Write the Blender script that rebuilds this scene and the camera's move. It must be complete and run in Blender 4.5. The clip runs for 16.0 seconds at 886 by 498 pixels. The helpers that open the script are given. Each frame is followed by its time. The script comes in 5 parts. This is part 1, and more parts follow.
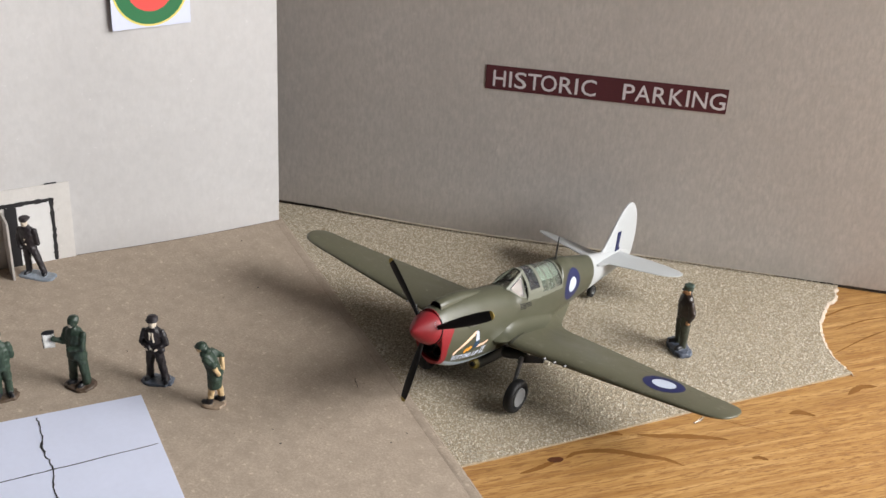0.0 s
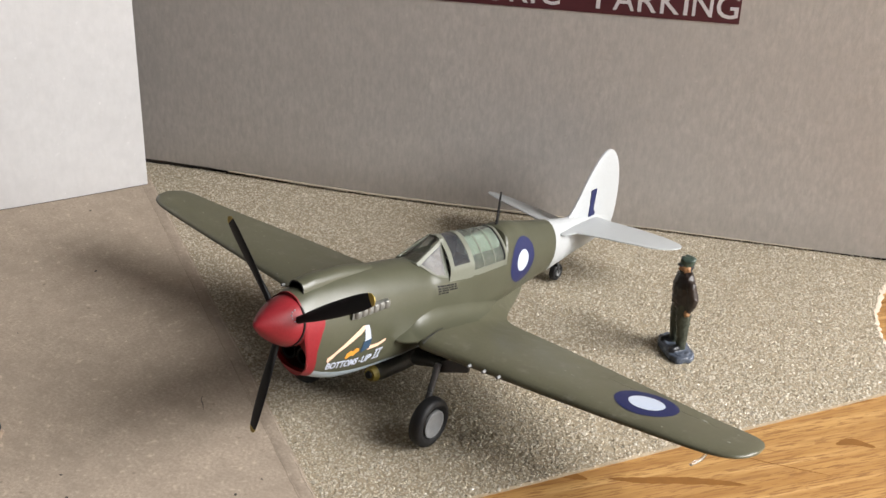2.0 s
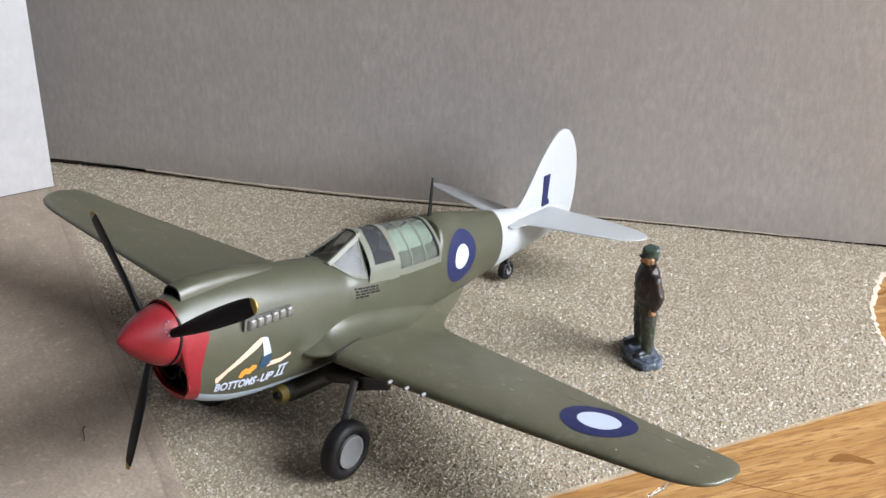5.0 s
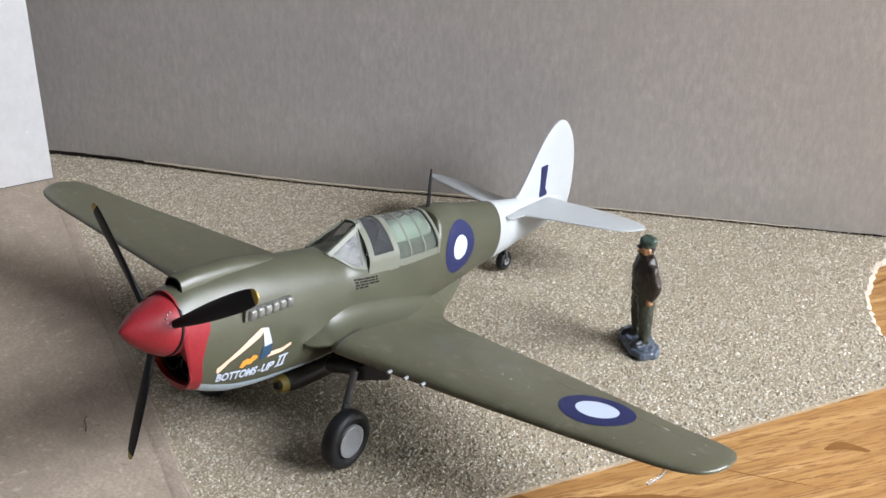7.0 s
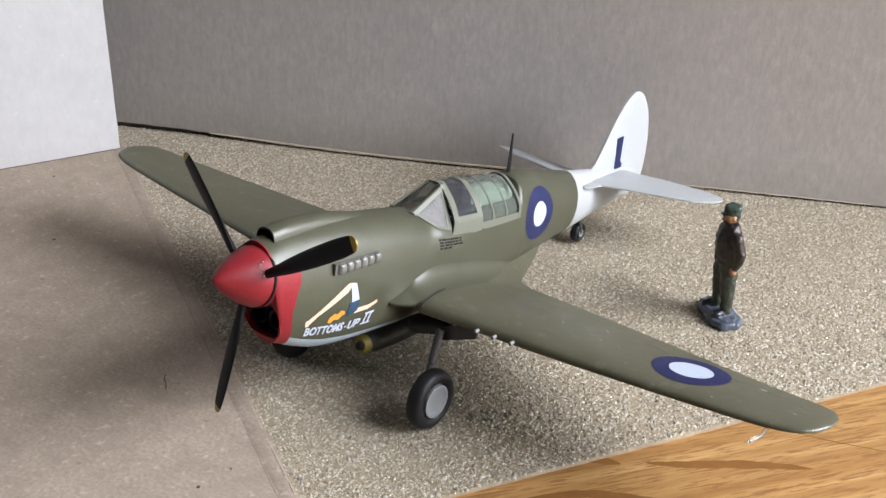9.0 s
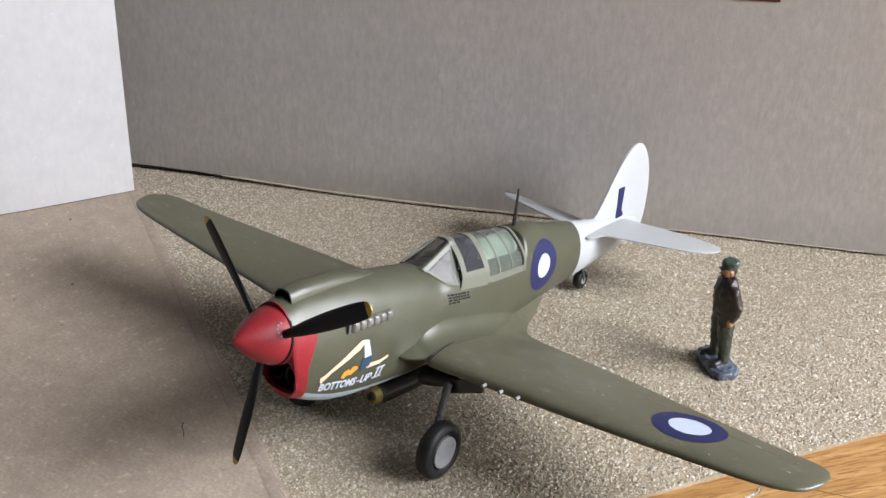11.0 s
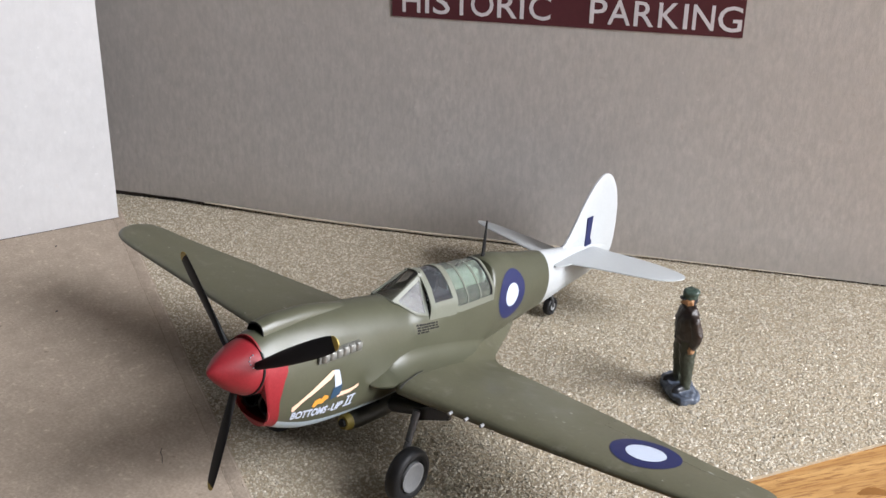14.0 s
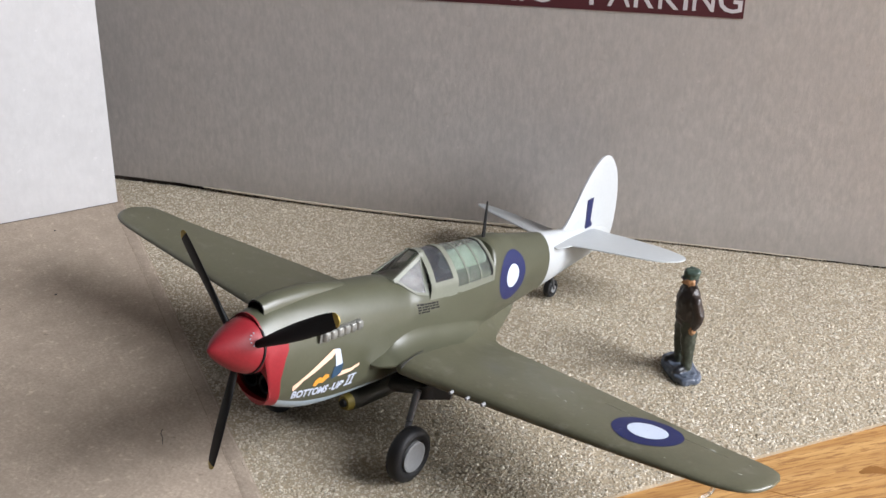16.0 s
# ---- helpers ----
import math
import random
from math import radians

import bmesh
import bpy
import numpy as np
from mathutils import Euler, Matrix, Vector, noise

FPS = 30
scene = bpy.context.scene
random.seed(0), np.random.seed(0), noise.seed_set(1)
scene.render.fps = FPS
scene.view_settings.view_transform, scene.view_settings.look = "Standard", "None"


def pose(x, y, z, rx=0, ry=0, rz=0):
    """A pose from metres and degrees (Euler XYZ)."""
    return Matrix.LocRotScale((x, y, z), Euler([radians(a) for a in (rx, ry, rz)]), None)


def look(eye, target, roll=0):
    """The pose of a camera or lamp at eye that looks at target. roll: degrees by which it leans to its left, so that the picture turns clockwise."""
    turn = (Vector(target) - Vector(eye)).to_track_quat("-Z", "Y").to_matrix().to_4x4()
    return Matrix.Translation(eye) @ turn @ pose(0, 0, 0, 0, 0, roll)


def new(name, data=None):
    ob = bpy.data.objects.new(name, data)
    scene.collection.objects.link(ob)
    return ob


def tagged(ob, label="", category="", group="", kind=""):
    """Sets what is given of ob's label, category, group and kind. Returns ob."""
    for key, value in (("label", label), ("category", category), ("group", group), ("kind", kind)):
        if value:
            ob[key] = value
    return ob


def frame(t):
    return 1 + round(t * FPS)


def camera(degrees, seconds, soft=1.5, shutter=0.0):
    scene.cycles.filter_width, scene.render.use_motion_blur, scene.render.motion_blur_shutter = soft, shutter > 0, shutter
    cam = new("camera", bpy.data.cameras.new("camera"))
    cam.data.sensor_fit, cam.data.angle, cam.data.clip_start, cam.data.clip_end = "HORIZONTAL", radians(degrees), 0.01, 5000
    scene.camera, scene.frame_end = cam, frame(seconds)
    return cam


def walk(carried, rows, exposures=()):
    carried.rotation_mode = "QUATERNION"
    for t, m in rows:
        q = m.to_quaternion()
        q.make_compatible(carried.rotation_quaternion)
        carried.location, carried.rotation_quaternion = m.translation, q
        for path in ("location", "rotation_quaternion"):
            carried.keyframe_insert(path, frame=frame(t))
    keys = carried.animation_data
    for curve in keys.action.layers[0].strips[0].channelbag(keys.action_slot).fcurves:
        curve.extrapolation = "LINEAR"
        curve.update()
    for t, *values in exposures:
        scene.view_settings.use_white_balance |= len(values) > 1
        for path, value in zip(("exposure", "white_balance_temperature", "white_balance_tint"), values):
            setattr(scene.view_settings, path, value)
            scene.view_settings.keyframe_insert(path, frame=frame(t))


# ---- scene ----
cam = camera(41.51, 16.0)
PATH = [
    (0, (0.16429, -0.25654, 0.20588), (0.00984, -0.04195, 0.06411), 3.03),
    (0.5, (0.15691, -0.22839, 0.19249), (0.00226, -0.01411, 0.05047), 2.92),
    (1, (0.14392, -0.20073, 0.17769), (-0.01230, 0.01270, 0.03611), 2.52),
    (1.5, (0.13741, -0.18004, 0.16056), (-0.02034, 0.03195, 0.01850), 2.19),
    (2, (0.13327, -0.16223, 0.14534), (-0.02652, 0.04914, 0.00467), 1.82),
    (2.5, (0.12778, -0.14714, 0.13420), (-0.03291, 0.06500, -0.00428), 1.71),
    (3, (0.12770, -0.13702, 0.12760), (-0.03490, 0.07481, -0.00913), 1.26),
    (3.5, (0.12721, -0.13055, 0.12238), (-0.03510, 0.08143, -0.01443), 1.00),
    (4, (0.12625, -0.12848, 0.12461), (-0.03565, 0.08370, -0.01240), 0.60),
    (6.5, (0.12626, -0.13005, 0.12695), (-0.03248, 0.08215, -0.01367), 0.04),
    (7, (0.12660, -0.13021, 0.12708), (-0.03218, 0.08188, -0.01365), 0.16),
    (7.5, (0.12599, -0.13086, 0.12456), (-0.03386, 0.08073, -0.01571), 0.15),
    (8, (0.12425, -0.13362, 0.12476), (-0.03711, 0.07715, -0.01502), 0.20),
    (8.5, (0.12050, -0.13727, 0.12223), (-0.04253, 0.07254, -0.01706), 0.28),
    (9, (0.11928, -0.13798, 0.11871), (-0.04515, 0.07081, -0.02046), 0.38),
    (9.5, (0.11828, -0.13921, 0.12271), (-0.04702, 0.06941, -0.01566), 0.38),
    (12, (0.12299, -0.14227, 0.13177), (-0.04185, 0.06838, -0.00407), 0.75),
    (12.5, (0.12414, -0.14171, 0.13347), (-0.04080, 0.06924, -0.00179), 0.71),
    (13, (0.12406, -0.14234, 0.13339), (-0.04038, 0.06933, -0.00134), 0.81),
    (13.5, (0.12734, -0.14197, 0.13489), (-0.03723, 0.06969, 0.00028), 0.80),
    (14, (0.12716, -0.14343, 0.13702), (-0.03741, 0.06847, 0.00279), 0.75),
    (14.5, (0.12741, -0.14374, 0.13600), (-0.03710, 0.06816, 0.00171), 0.70),
    (15, (0.12705, -0.14432, 0.13376), (-0.03713, 0.06712, -0.00165), 0.65),
    (15.5, (0.12739, -0.14442, 0.13385), (-0.03642, 0.06716, -0.00180), 0.72),
    (16, (0.12721, -0.14420, 0.13430), (-0.03654, 0.06744, -0.00133), 0.67),
]
walk(cam, [(t, look(eye, target, roll)) for t, eye, target, roll in PATH],
     [(0, -0.18, 6900, 12), (2.0, -0.03, 6950, 12), (3.0, 0.0, 6600, 12), (4.2, 0.0, 6300, 12), (7.5, 0.0, 6250, 11), (9.0, 0.0, 6350, 13), (16, 0.02, 6450, 13)])

# ---- world and light ----
world = bpy.data.worlds.new("daylight")
scene.world = world
world.use_nodes = True
wn = world.node_tree
bg = wn.nodes["Background"]
sky = wn.nodes.new("ShaderNodeTexSky")
sky.sky_type = "NISHITA"
sky.sun_disc = False
sky.sun_elevation = radians(32)
sky.sun_rotation = radians(200)
wn.links.new(sky.outputs[0], bg.inputs[0])
bg.inputs[1].default_value = 0.12


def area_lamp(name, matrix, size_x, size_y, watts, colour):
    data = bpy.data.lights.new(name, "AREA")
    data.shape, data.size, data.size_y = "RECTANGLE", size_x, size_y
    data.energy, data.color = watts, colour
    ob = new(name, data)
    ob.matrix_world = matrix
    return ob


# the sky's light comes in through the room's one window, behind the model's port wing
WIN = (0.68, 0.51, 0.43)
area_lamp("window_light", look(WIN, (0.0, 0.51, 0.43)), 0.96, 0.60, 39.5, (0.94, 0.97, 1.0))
scene.view_settings.exposure = 0.0

# ---- materials ----


def nodes_of(name):
    m = bpy.data.materials.new(name)
    m.use_nodes = True
    return m, m.node_tree.nodes, m.node_tree.links, m.node_tree.nodes["Principled BSDF"]


def tex_coords(n, l, scale=(1, 1, 1), turn=0.0):
    """Coordinates in metres, turned about z and scaled."""
    tc, mp = n.new("ShaderNodeTexCoord"), n.new("ShaderNodeMapping")
    mp.inputs["Rotation"].default_value[2] = turn
    l.new(tc.outputs["Object"], mp.inputs[0])
    mp2 = n.new("ShaderNodeMapping")
    mp2.inputs["Scale"].default_value = scale
    l.new(mp.outputs[0], mp2.inputs[0])
    return mp2.outputs[0]


def noise_tex(n, l, vec, scale, detail=4, rough=0.55):
    t = n.new("ShaderNodeTexNoise")
    t.inputs["Scale"].default_value, t.inputs["Detail"].default_value, t.inputs["Roughness"].default_value = scale, detail, rough
    l.new(vec, t.inputs["Vector"])
    return t.outputs["Fac"]


def ramp(n, l, fac, stops):
    r = n.new("ShaderNodeValToRGB")
    while len(r.color_ramp.elements) < len(stops):
        r.color_ramp.elements.new(0.5)
    for e, (p, c) in zip(r.color_ramp.elements, stops):
        e.position, e.color = p, (*c, 1)
    l.new(fac, r.inputs[0])
    return r.outputs[0]


def mix(n, l, fac, a, b, kind="MIX"):
    m = n.new("ShaderNodeMix")
    m.data_type, m.blend_type = "RGBA", kind
    for sock, v in ((m.inputs[0], fac), (m.inputs[6], a), (m.inputs[7], b)):
        if isinstance(v, (int, float)):
            sock.default_value = v
        elif isinstance(v, tuple):
            sock.default_value = (*v, 1)
        else:
            l.new(v, sock)
    return m.outputs[2]


def bump(n, l, height, strength, distance, bsdf, before=None):
    b = n.new("ShaderNodeBump")
    b.inputs["Strength"].default_value, b.inputs["Distance"].default_value = strength, distance
    l.new(height, b.inputs["Height"])
    if before is not None:
        l.new(before, b.inputs["Normal"])
    l.new(b.outputs[0], bsdf.inputs["Normal"])
    return b.outputs[0]


def paint(name, colour, rough=0.45, vary=0.25, grain=1500.0, metallic=0.0, coat=0.0, bumpy=0.15, wear=None, spec=0.5):
    """Hobby paint: a base colour with blotches, fine grain and slight relief. Scale of the grain in cycles per metre."""
    m, n, l, b = nodes_of(name)
    v = tex_coords(n, l)
    big, fine = noise_tex(n, l, v, grain * 0.12, 5), noise_tex(n, l, v, grain, 3)
    lo = tuple(c * (1 - vary) for c in colour)
    hi = tuple(min(1, c * (1 + vary)) for c in colour)
    col = ramp(n, l, big, [(0.3, lo), (0.7, hi)])
    col = mix(n, l, 0.35, col, ramp(n, l, fine, [(0.35, lo), (0.65, hi)]))
    if wear:
        w = noise_tex(n, l, v, grain * 0.22, 8, 0.7)
        col = mix(n, l, ramp(n, l, w, [(0.56, (0, 0, 0)), (0.74, (0.6, 0.6, 0.6))]), col, wear)
    l.new(col, b.inputs["Base Color"])
    r = ramp(n, l, big, [(0.3, (rough * 0.85,) * 3), (0.7, (min(1, rough * 1.15),) * 3)])
    l.new(r, b.inputs["Roughness"])
    b.inputs["Metallic"].default_value = metallic
    b.inputs["Coat Weight"].default_value = coat
    b.inputs["Coat Roughness"].default_value = 0.28
    b.inputs["Specular IOR Level"].default_value = spec + coat
    bump(n, l, fine, bumpy, 0.0001, b)
    return m


def card(name, colour, speck, fibre=0.35, turn=0.0, fine_scale=1500):
    """Grey board: pressed fibres along one way, specks and faint blotches."""
    m, n, l, b = nodes_of(name)
    v = tex_coords(n, l)
    vs = tex_coords(n, l, (1, 1, 0.36), turn)
    blot, fib, fine = noise_tex(n, l, v, 45, 6, 0.6), noise_tex(n, l, vs, fine_scale, 4, 0.65), noise_tex(n, l, v, 2600, 3)
    lo, hi = tuple(c * (1 - fibre * 0.28) for c in colour), tuple(min(1, c * (1 + fibre * 0.24)) for c in colour)
    col = ramp(n, l, fib, [(0.32, lo), (0.68, hi)])
    col = mix(n, l, ramp(n, l, blot, [(0.3, (0.0,) * 3), (0.7, (0.5,) * 3)]), col, tuple(c * 0.9 for c in colour))
    spk = noise_tex(n, l, v, 420, 2, 0.5)
    col = mix(n, l, ramp(n, l, spk, [(0.70, (0,) * 3), (0.76, (0.55,) * 3)]), col, speck)
    col = mix(n, l, ramp(n, l, noise_tex(n, l, v, 610, 2, 0.5), [(0.70 if fibre < 0.5 else 0.62, (0,) * 3), (0.78 if fibre < 0.5 else 0.72, (0.5 if fibre < 0.5 else 0.75,) * 3)]), col, tuple(min(1, c * (1.25 if fibre < 0.5 else 1.4)) for c in colour))
    l.new(col, b.inputs["Base Color"])
    b.inputs["Roughness"].default_value = 0.85
    b.inputs["Specular IOR Level"].default_value = 0.25
    mid = noise_tex(n, l, v, 260 if fibre < 0.5 else 190, 5, 0.65)
    l.new(mix(n, l, ramp(n, l, mid, [(0.4, (0,) * 3), (0.68, (0.35 + 0.4 * max(0.0, fibre - 0.4),) * 3)]), col, tuple(c * (0.8 if fibre < 0.5 else 0.68) for c in colour)), b.inputs["Base Color"])
    bump(n, l, mix(n, l, 0.5, fib, fine), 0.3, 0.0002, b)
    return m


def oak(name):
    m, n, l, b = nodes_of(name)
    turn = radians(-55)
    v = tex_coords(n, l, (12, 330, 60), turn)
    vf = tex_coords(n, l, (85, 1500, 400), turn)
    vk = tex_coords(n, l, (26, 260, 30), turn)
    grain, fine = noise_tex(n, l, v, 1.0, 6, 0.6), noise_tex(n, l, vf, 1.0, 4, 0.6)
    col = ramp(n, l, grain, [(0.28, (0.29, 0.135, 0.036)), (0.45, (0.45, 0.245, 0.082)), (0.6, (0.53, 0.305, 0.112)), (0.75, (0.63, 0.39, 0.165))])
    col = mix(n, l, ramp(n, l, fine, [(0.34, (0.55,) * 3), (0.55, (0.0,) * 3)]), col, (0.33, 0.165, 0.055))
    pores = noise_tex(n, l, tex_coords(n, l, (210, 2300, 400), turn), 1.0, 3, 0.6)
    col = mix(n, l, ramp(n, l, pores, [(0.40, (0.8,) * 3), (0.49, (0.0,) * 3)]), col, (0.24, 0.105, 0.033))
    # broad wavering bands of early and late wood
    band = n.new("ShaderNodeTexWave")
    band.bands_direction = "Y"
    band.inputs["Scale"].default_value, band.inputs["Distortion"].default_value = 0.6, 4.0
    band.inputs["Detail"].default_value, band.inputs["Detail Scale"].default_value = 4.0, 1.4
    l.new(tex_coords(n, l, (9, 120, 40), turn), band.inputs["Vector"])
    col = mix(n, l, ramp(n, l, band.outputs["Fac"], [(0.45, (0.0,) * 3), (0.95, (0.45,) * 3)]), col, (0.33, 0.155, 0.045))
    fleck = noise_tex(n, l, vk, 1.0, 2, 0.4)
    col = mix(n, l, ramp(n, l, fleck, [(0.66, (0,) * 3), (0.70, (0.7,) * 3)]), col, (0.28, 0.13, 0.042))
    l.new(col, b.inputs["Base Color"])
    l.new(ramp(n, l, fine, [(0.3, (0.5,) * 3), (0.7, (0.38,) * 3)]), b.inputs["Roughness"])
    bump(n, l, fine, 0.25, 0.0002, b)
    return m


def grit(name):
    """Sand grains, each with its own tone."""
    m, n, l, b = nodes_of(name)
    g = n.new("ShaderNodeNewGeometry")
    v = tex_coords(n, l)
    rnd = g.outputs["Random Per Island"]
    col = ramp(n, l, rnd, [(0.0, (0.36, 0.30, 0.21)), (0.25, (0.42, 0.355, 0.26)), (0.5, (0.46, 0.395, 0.295)), (0.65, (0.62, 0.56, 0.45)), (1.0, (0.80, 0.74, 0.64))])
    l.new(col, b.inputs["Base Color"])
    l.new(ramp(n, l, rnd, [(0.0, (0.6,) * 3), (0.6, (0.45,) * 3), (0.9, (0.42,) * 3), (1.0, (0.26,) * 3)]), b.inputs["Roughness"])
    # nearly half of the grains are bright crystal faces
    l.new(ramp(n, l, rnd, [(0.5, (0.0,) * 3), (0.65, (0.32,) * 3)]), b.inputs["Metallic"])
    b.inputs["Specular IOR Level"].default_value = 0.7
    return m


def clear_plastic(name, tint, rough=0.05):
    m, n, l, b = nodes_of(name)
    b.inputs["Base Color"].default_value = (*tint, 1)
    b.inputs["Transmission Weight"].default_value = 0.95
    b.inputs["Roughness"].default_value = rough
    b.inputs["IOR"].default_value = 1.35
    return m


M_WALL = card("grey_board", (0.485, 0.449, 0.420), (0.42, 0.37, 0.33), 0.48, 0.0, 900)
M_WALL_B = card("pale_board", (0.555, 0.543, 0.54), (0.55, 0.52, 0.50), 0.13, 0.0, 900)
M_FLOOR = card("brown_board", (0.425, 0.345, 0.272), (0.17, 0.13, 0.10), 0.85)
M_EDGE = card("cut_board", (0.30, 0.24, 0.185), (0.2, 0.15, 0.1), 0.6)
M_CREASE = card("creased_board", (0.52, 0.43, 0.345), (0.3, 0.24, 0.2), 0.6)
M_DARK = paint("shadow_gap", (0.06, 0.05, 0.045), 0.9)
M_OAK = oak("oak")
M_SANDBACK = card("sandpaper_backing", (0.37, 0.305, 0.215), (0.28, 0.22, 0.15), 0.8)
M_TORN = card("torn_paper", (0.50, 0.43, 0.34), (0.45, 0.36, 0.27), 0.4)
M_GRIT = grit("sand_grit")
M_OLIVE = paint("olive_paint", (0.065, 0.066, 0.042), 0.36, 0.10, 1400, coat=0.0, bumpy=0.05, spec=0.52)
M_OLIVE_W = paint("worn_olive_paint", (0.092, 0.089, 0.056), 0.40, 0.16, 1400, coat=0.1, bumpy=0.08, wear=(0.19, 0.18, 0.145))
# milky base colour stands in for a white reflection in the pane
M_HAZE = clear_plastic("hazy_reflection_canopy", (0.80, 0.83, 0.85), 0.12)
M_HAZE.node_tree.nodes["Principled BSDF"].inputs["Transmission Weight"].default_value = 0.9
M_FRAME = paint("frame_paint", (0.148, 0.154, 0.121), 0.42, 0.10, 1600)
M_BELLY = paint("sky_blue_paint", (0.33, 0.40, 0.45), 0.4, 0.1)
M_WHITE = paint("white_paint", (0.43, 0.447, 0.455), 0.42, 0.05, 1200, bumpy=0.05)
M_RED = paint("red_paint", (0.235, 0.014, 0.020), 0.5, 0.14, 1800, bumpy=0.35, spec=0.35)
M_MAROON = paint("maroon_paint", (0.10, 0.015, 0.014), 0.7, 0.2)
M_BLACK = paint("black_paint", (0.007, 0.007, 0.0075), 0.5, 0.2, spec=0.2)
M_RUBBER = paint("tyre_black", (0.010, 0.010, 0.011), 0.5, 0.2, spec=0.3)
M_HUB = paint("hub_grey", (0.22, 0.225, 0.23), 0.5, 0.1)
M_STEEL = paint("dark_steel", (0.085, 0.085, 0.088), 0.45, 0.2, metallic=0.3)
M_EXH = paint("exhaust_metal", (0.17, 0.17, 0.155), 0.38, 0.35, 2500, metallic=0.35)
M_YELLOW = paint("yellow_paint", (0.20, 0.15, 0.025), 0.5, 0.2)
M_BLUE = paint("roundel_blue", (0.007, 0.012, 0.07), 0.45, 0.08)
M_DECAL = paint("decal_white", (0.46, 0.51, 0.61), 0.45, 0.04)
M_PEACH = paint("decal_peach", (0.75, 0.50, 0.36), 0.5, 0.08)
M_ORANGE = paint("decal_orange", (0.60, 0.27, 0.04), 0.5, 0.15)
M_TEAL = paint("decal_teal", (0.022, 0.055, 0.10), 0.5, 0.15)
M_PLATE = paint("plate_khaki", (0.085, 0.083, 0.055), 0.5, 0.1)
M_GLASS = clear_plastic("clear_canopy", (0.96, 0.97, 0.97), 0.03)
M_GLASS.node_tree.nodes["Principled BSDF"].inputs["Transmission Weight"].default_value = 1.0
M_GREEN = clear_plastic("green_canopy", (0.82, 0.90, 0.85))
M_GREYTINT = clear_plastic("grey_tint_canopy", (0.50, 0.53, 0.58))
M_COCKPIT = paint("cockpit_grey", (0.03, 0.032, 0.034), 0.7, 0.2)
M_DECK = paint("rear_deck_green", (0.28, 0.33, 0.275), 0.6, 0.15)
M_SIGN = paint("sign_maroon", (0.075, 0.012, 0.018), 0.6, 0.12, 900)
M_SIGNTXT = paint("sign_white", (0.63, 0.59, 0.62), 0.6, 0.05)
M_PAPER = paint("white_paper", (0.63, 0.67, 0.82), 0.8, 0.03, 600, bumpy=0.1)
M_INK = paint("black_ink", (0.014, 0.013, 0.015), 0.7, 0.4)
M_PGREEN = paint("print_green", (0.02, 0.16, 0.06), 0.6, 0.08)
M_PRED = paint("print_red", (0.75, 0.08, 0.07), 0.6, 0.05)
M_PYEL = paint("print_yellow", (0.72, 0.62, 0.16), 0.6, 0.05)
M_PLASTER = paint("room_plaster", (0.065, 0.0645, 0.064), 0.9, 0.05, 60)
M_ROOMFLOOR = paint("room_floor", (0.17, 0.12, 0.08), 0.6, 0.2, 40)
# figure paints
F_GREEN = paint("figure_green", (0.024, 0.044, 0.030), 0.5, 0.5, 1400, bumpy=0.6, wear=(0.05, 0.07, 0.05))
F_NAVY = paint("figure_navy", (0.016, 0.012, 0.015), 0.5, 0.4, 1400, bumpy=0.6)
F_BROWN = paint("figure_brown", (0.021, 0.013, 0.010), 0.42, 0.3, 900)
F_TROUSER = paint("figure_trouser_green", (0.026, 0.031, 0.019), 0.5, 0.3, 900)
F_CAP = paint("figure_cap_teal", (0.040, 0.065, 0.050), 0.5, 0.3, 900)
F_SKIN = paint("figure_flesh", (0.36, 0.19, 0.09), 0.5, 0.25, 900)
F_LIMB = paint("figure_pale_flesh", (0.56, 0.40, 0.22), 0.5, 0.25, 900)
F_PALE = paint("figure_pale", (0.62, 0.54, 0.44), 0.5, 0.1, 900)
F_BOOT = paint("figure_boot_black", (0.012, 0.013, 0.017), 0.4, 0.3, 900)
F_BASEBLUE = paint("figure_base_blue_grey", (0.075, 0.09, 0.12), 0.35, 0.4, 900, bumpy=0.5, wear=(0.30, 0.34, 0.40))
F_BASEPALE = paint("figure_base_pale_blue", (0.25, 0.29, 0.34), 0.35, 0.4, 900, bumpy=0.5, wear=(0.60, 0.64, 0.70))
F_BASEBROWN = paint("figure_base_brown", (0.085, 0.055, 0.035), 0.5, 0.4, 700)
F_BASETAN = paint("figure_base_tan", (0.33, 0.25, 0.18), 0.5, 0.4, 700)
F_PAPER = paint("figure_clipboard_white", (0.72, 0.72, 0.70), 0.5, 0.05, 900)

# ---- mesh helpers: all model dimensions are in millimetres ----
MM = 0.001


def make_mesh(name, verts, faces, mats, m=Matrix.Identity(4), ids=None, smooth=True):
    """A mesh from points in millimetres, laid into the world by m (also in millimetres)."""
    me = bpy.data.meshes.new(name)
    me.from_pydata([tuple((m @ Vector(v)) * MM) for v in verts], [], faces)
    for mt in mats if isinstance(mats, (list, tuple)) else [mats]:
        me.materials.append(mt)
    if ids is not None:
        me.polygons.foreach_set("material_index", ids)
    if smooth:
        me.polygons.foreach_set("use_smooth", [True] * len(me.polygons))
    bm = bmesh.new()
    bm.from_mesh(me)
    bmesh.ops.recalc_face_normals(bm, faces=bm.faces)
    if smooth:
        for e in bm.edges:
            if len(e.link_faces) == 2 and e.calc_face_angle(0) > radians(42):
                e.smooth = False
    bm.to_mesh(me)
    bm.free()
    return me


def part(name, me, parent, label=""):
    ob = new(name, me)
    ob.parent = parent
    if label:
        tagged(ob, label)
    return ob


def thing(name, me, label, category, group="", kind=""):
    return tagged(new(name, me), label, category, group, kind)


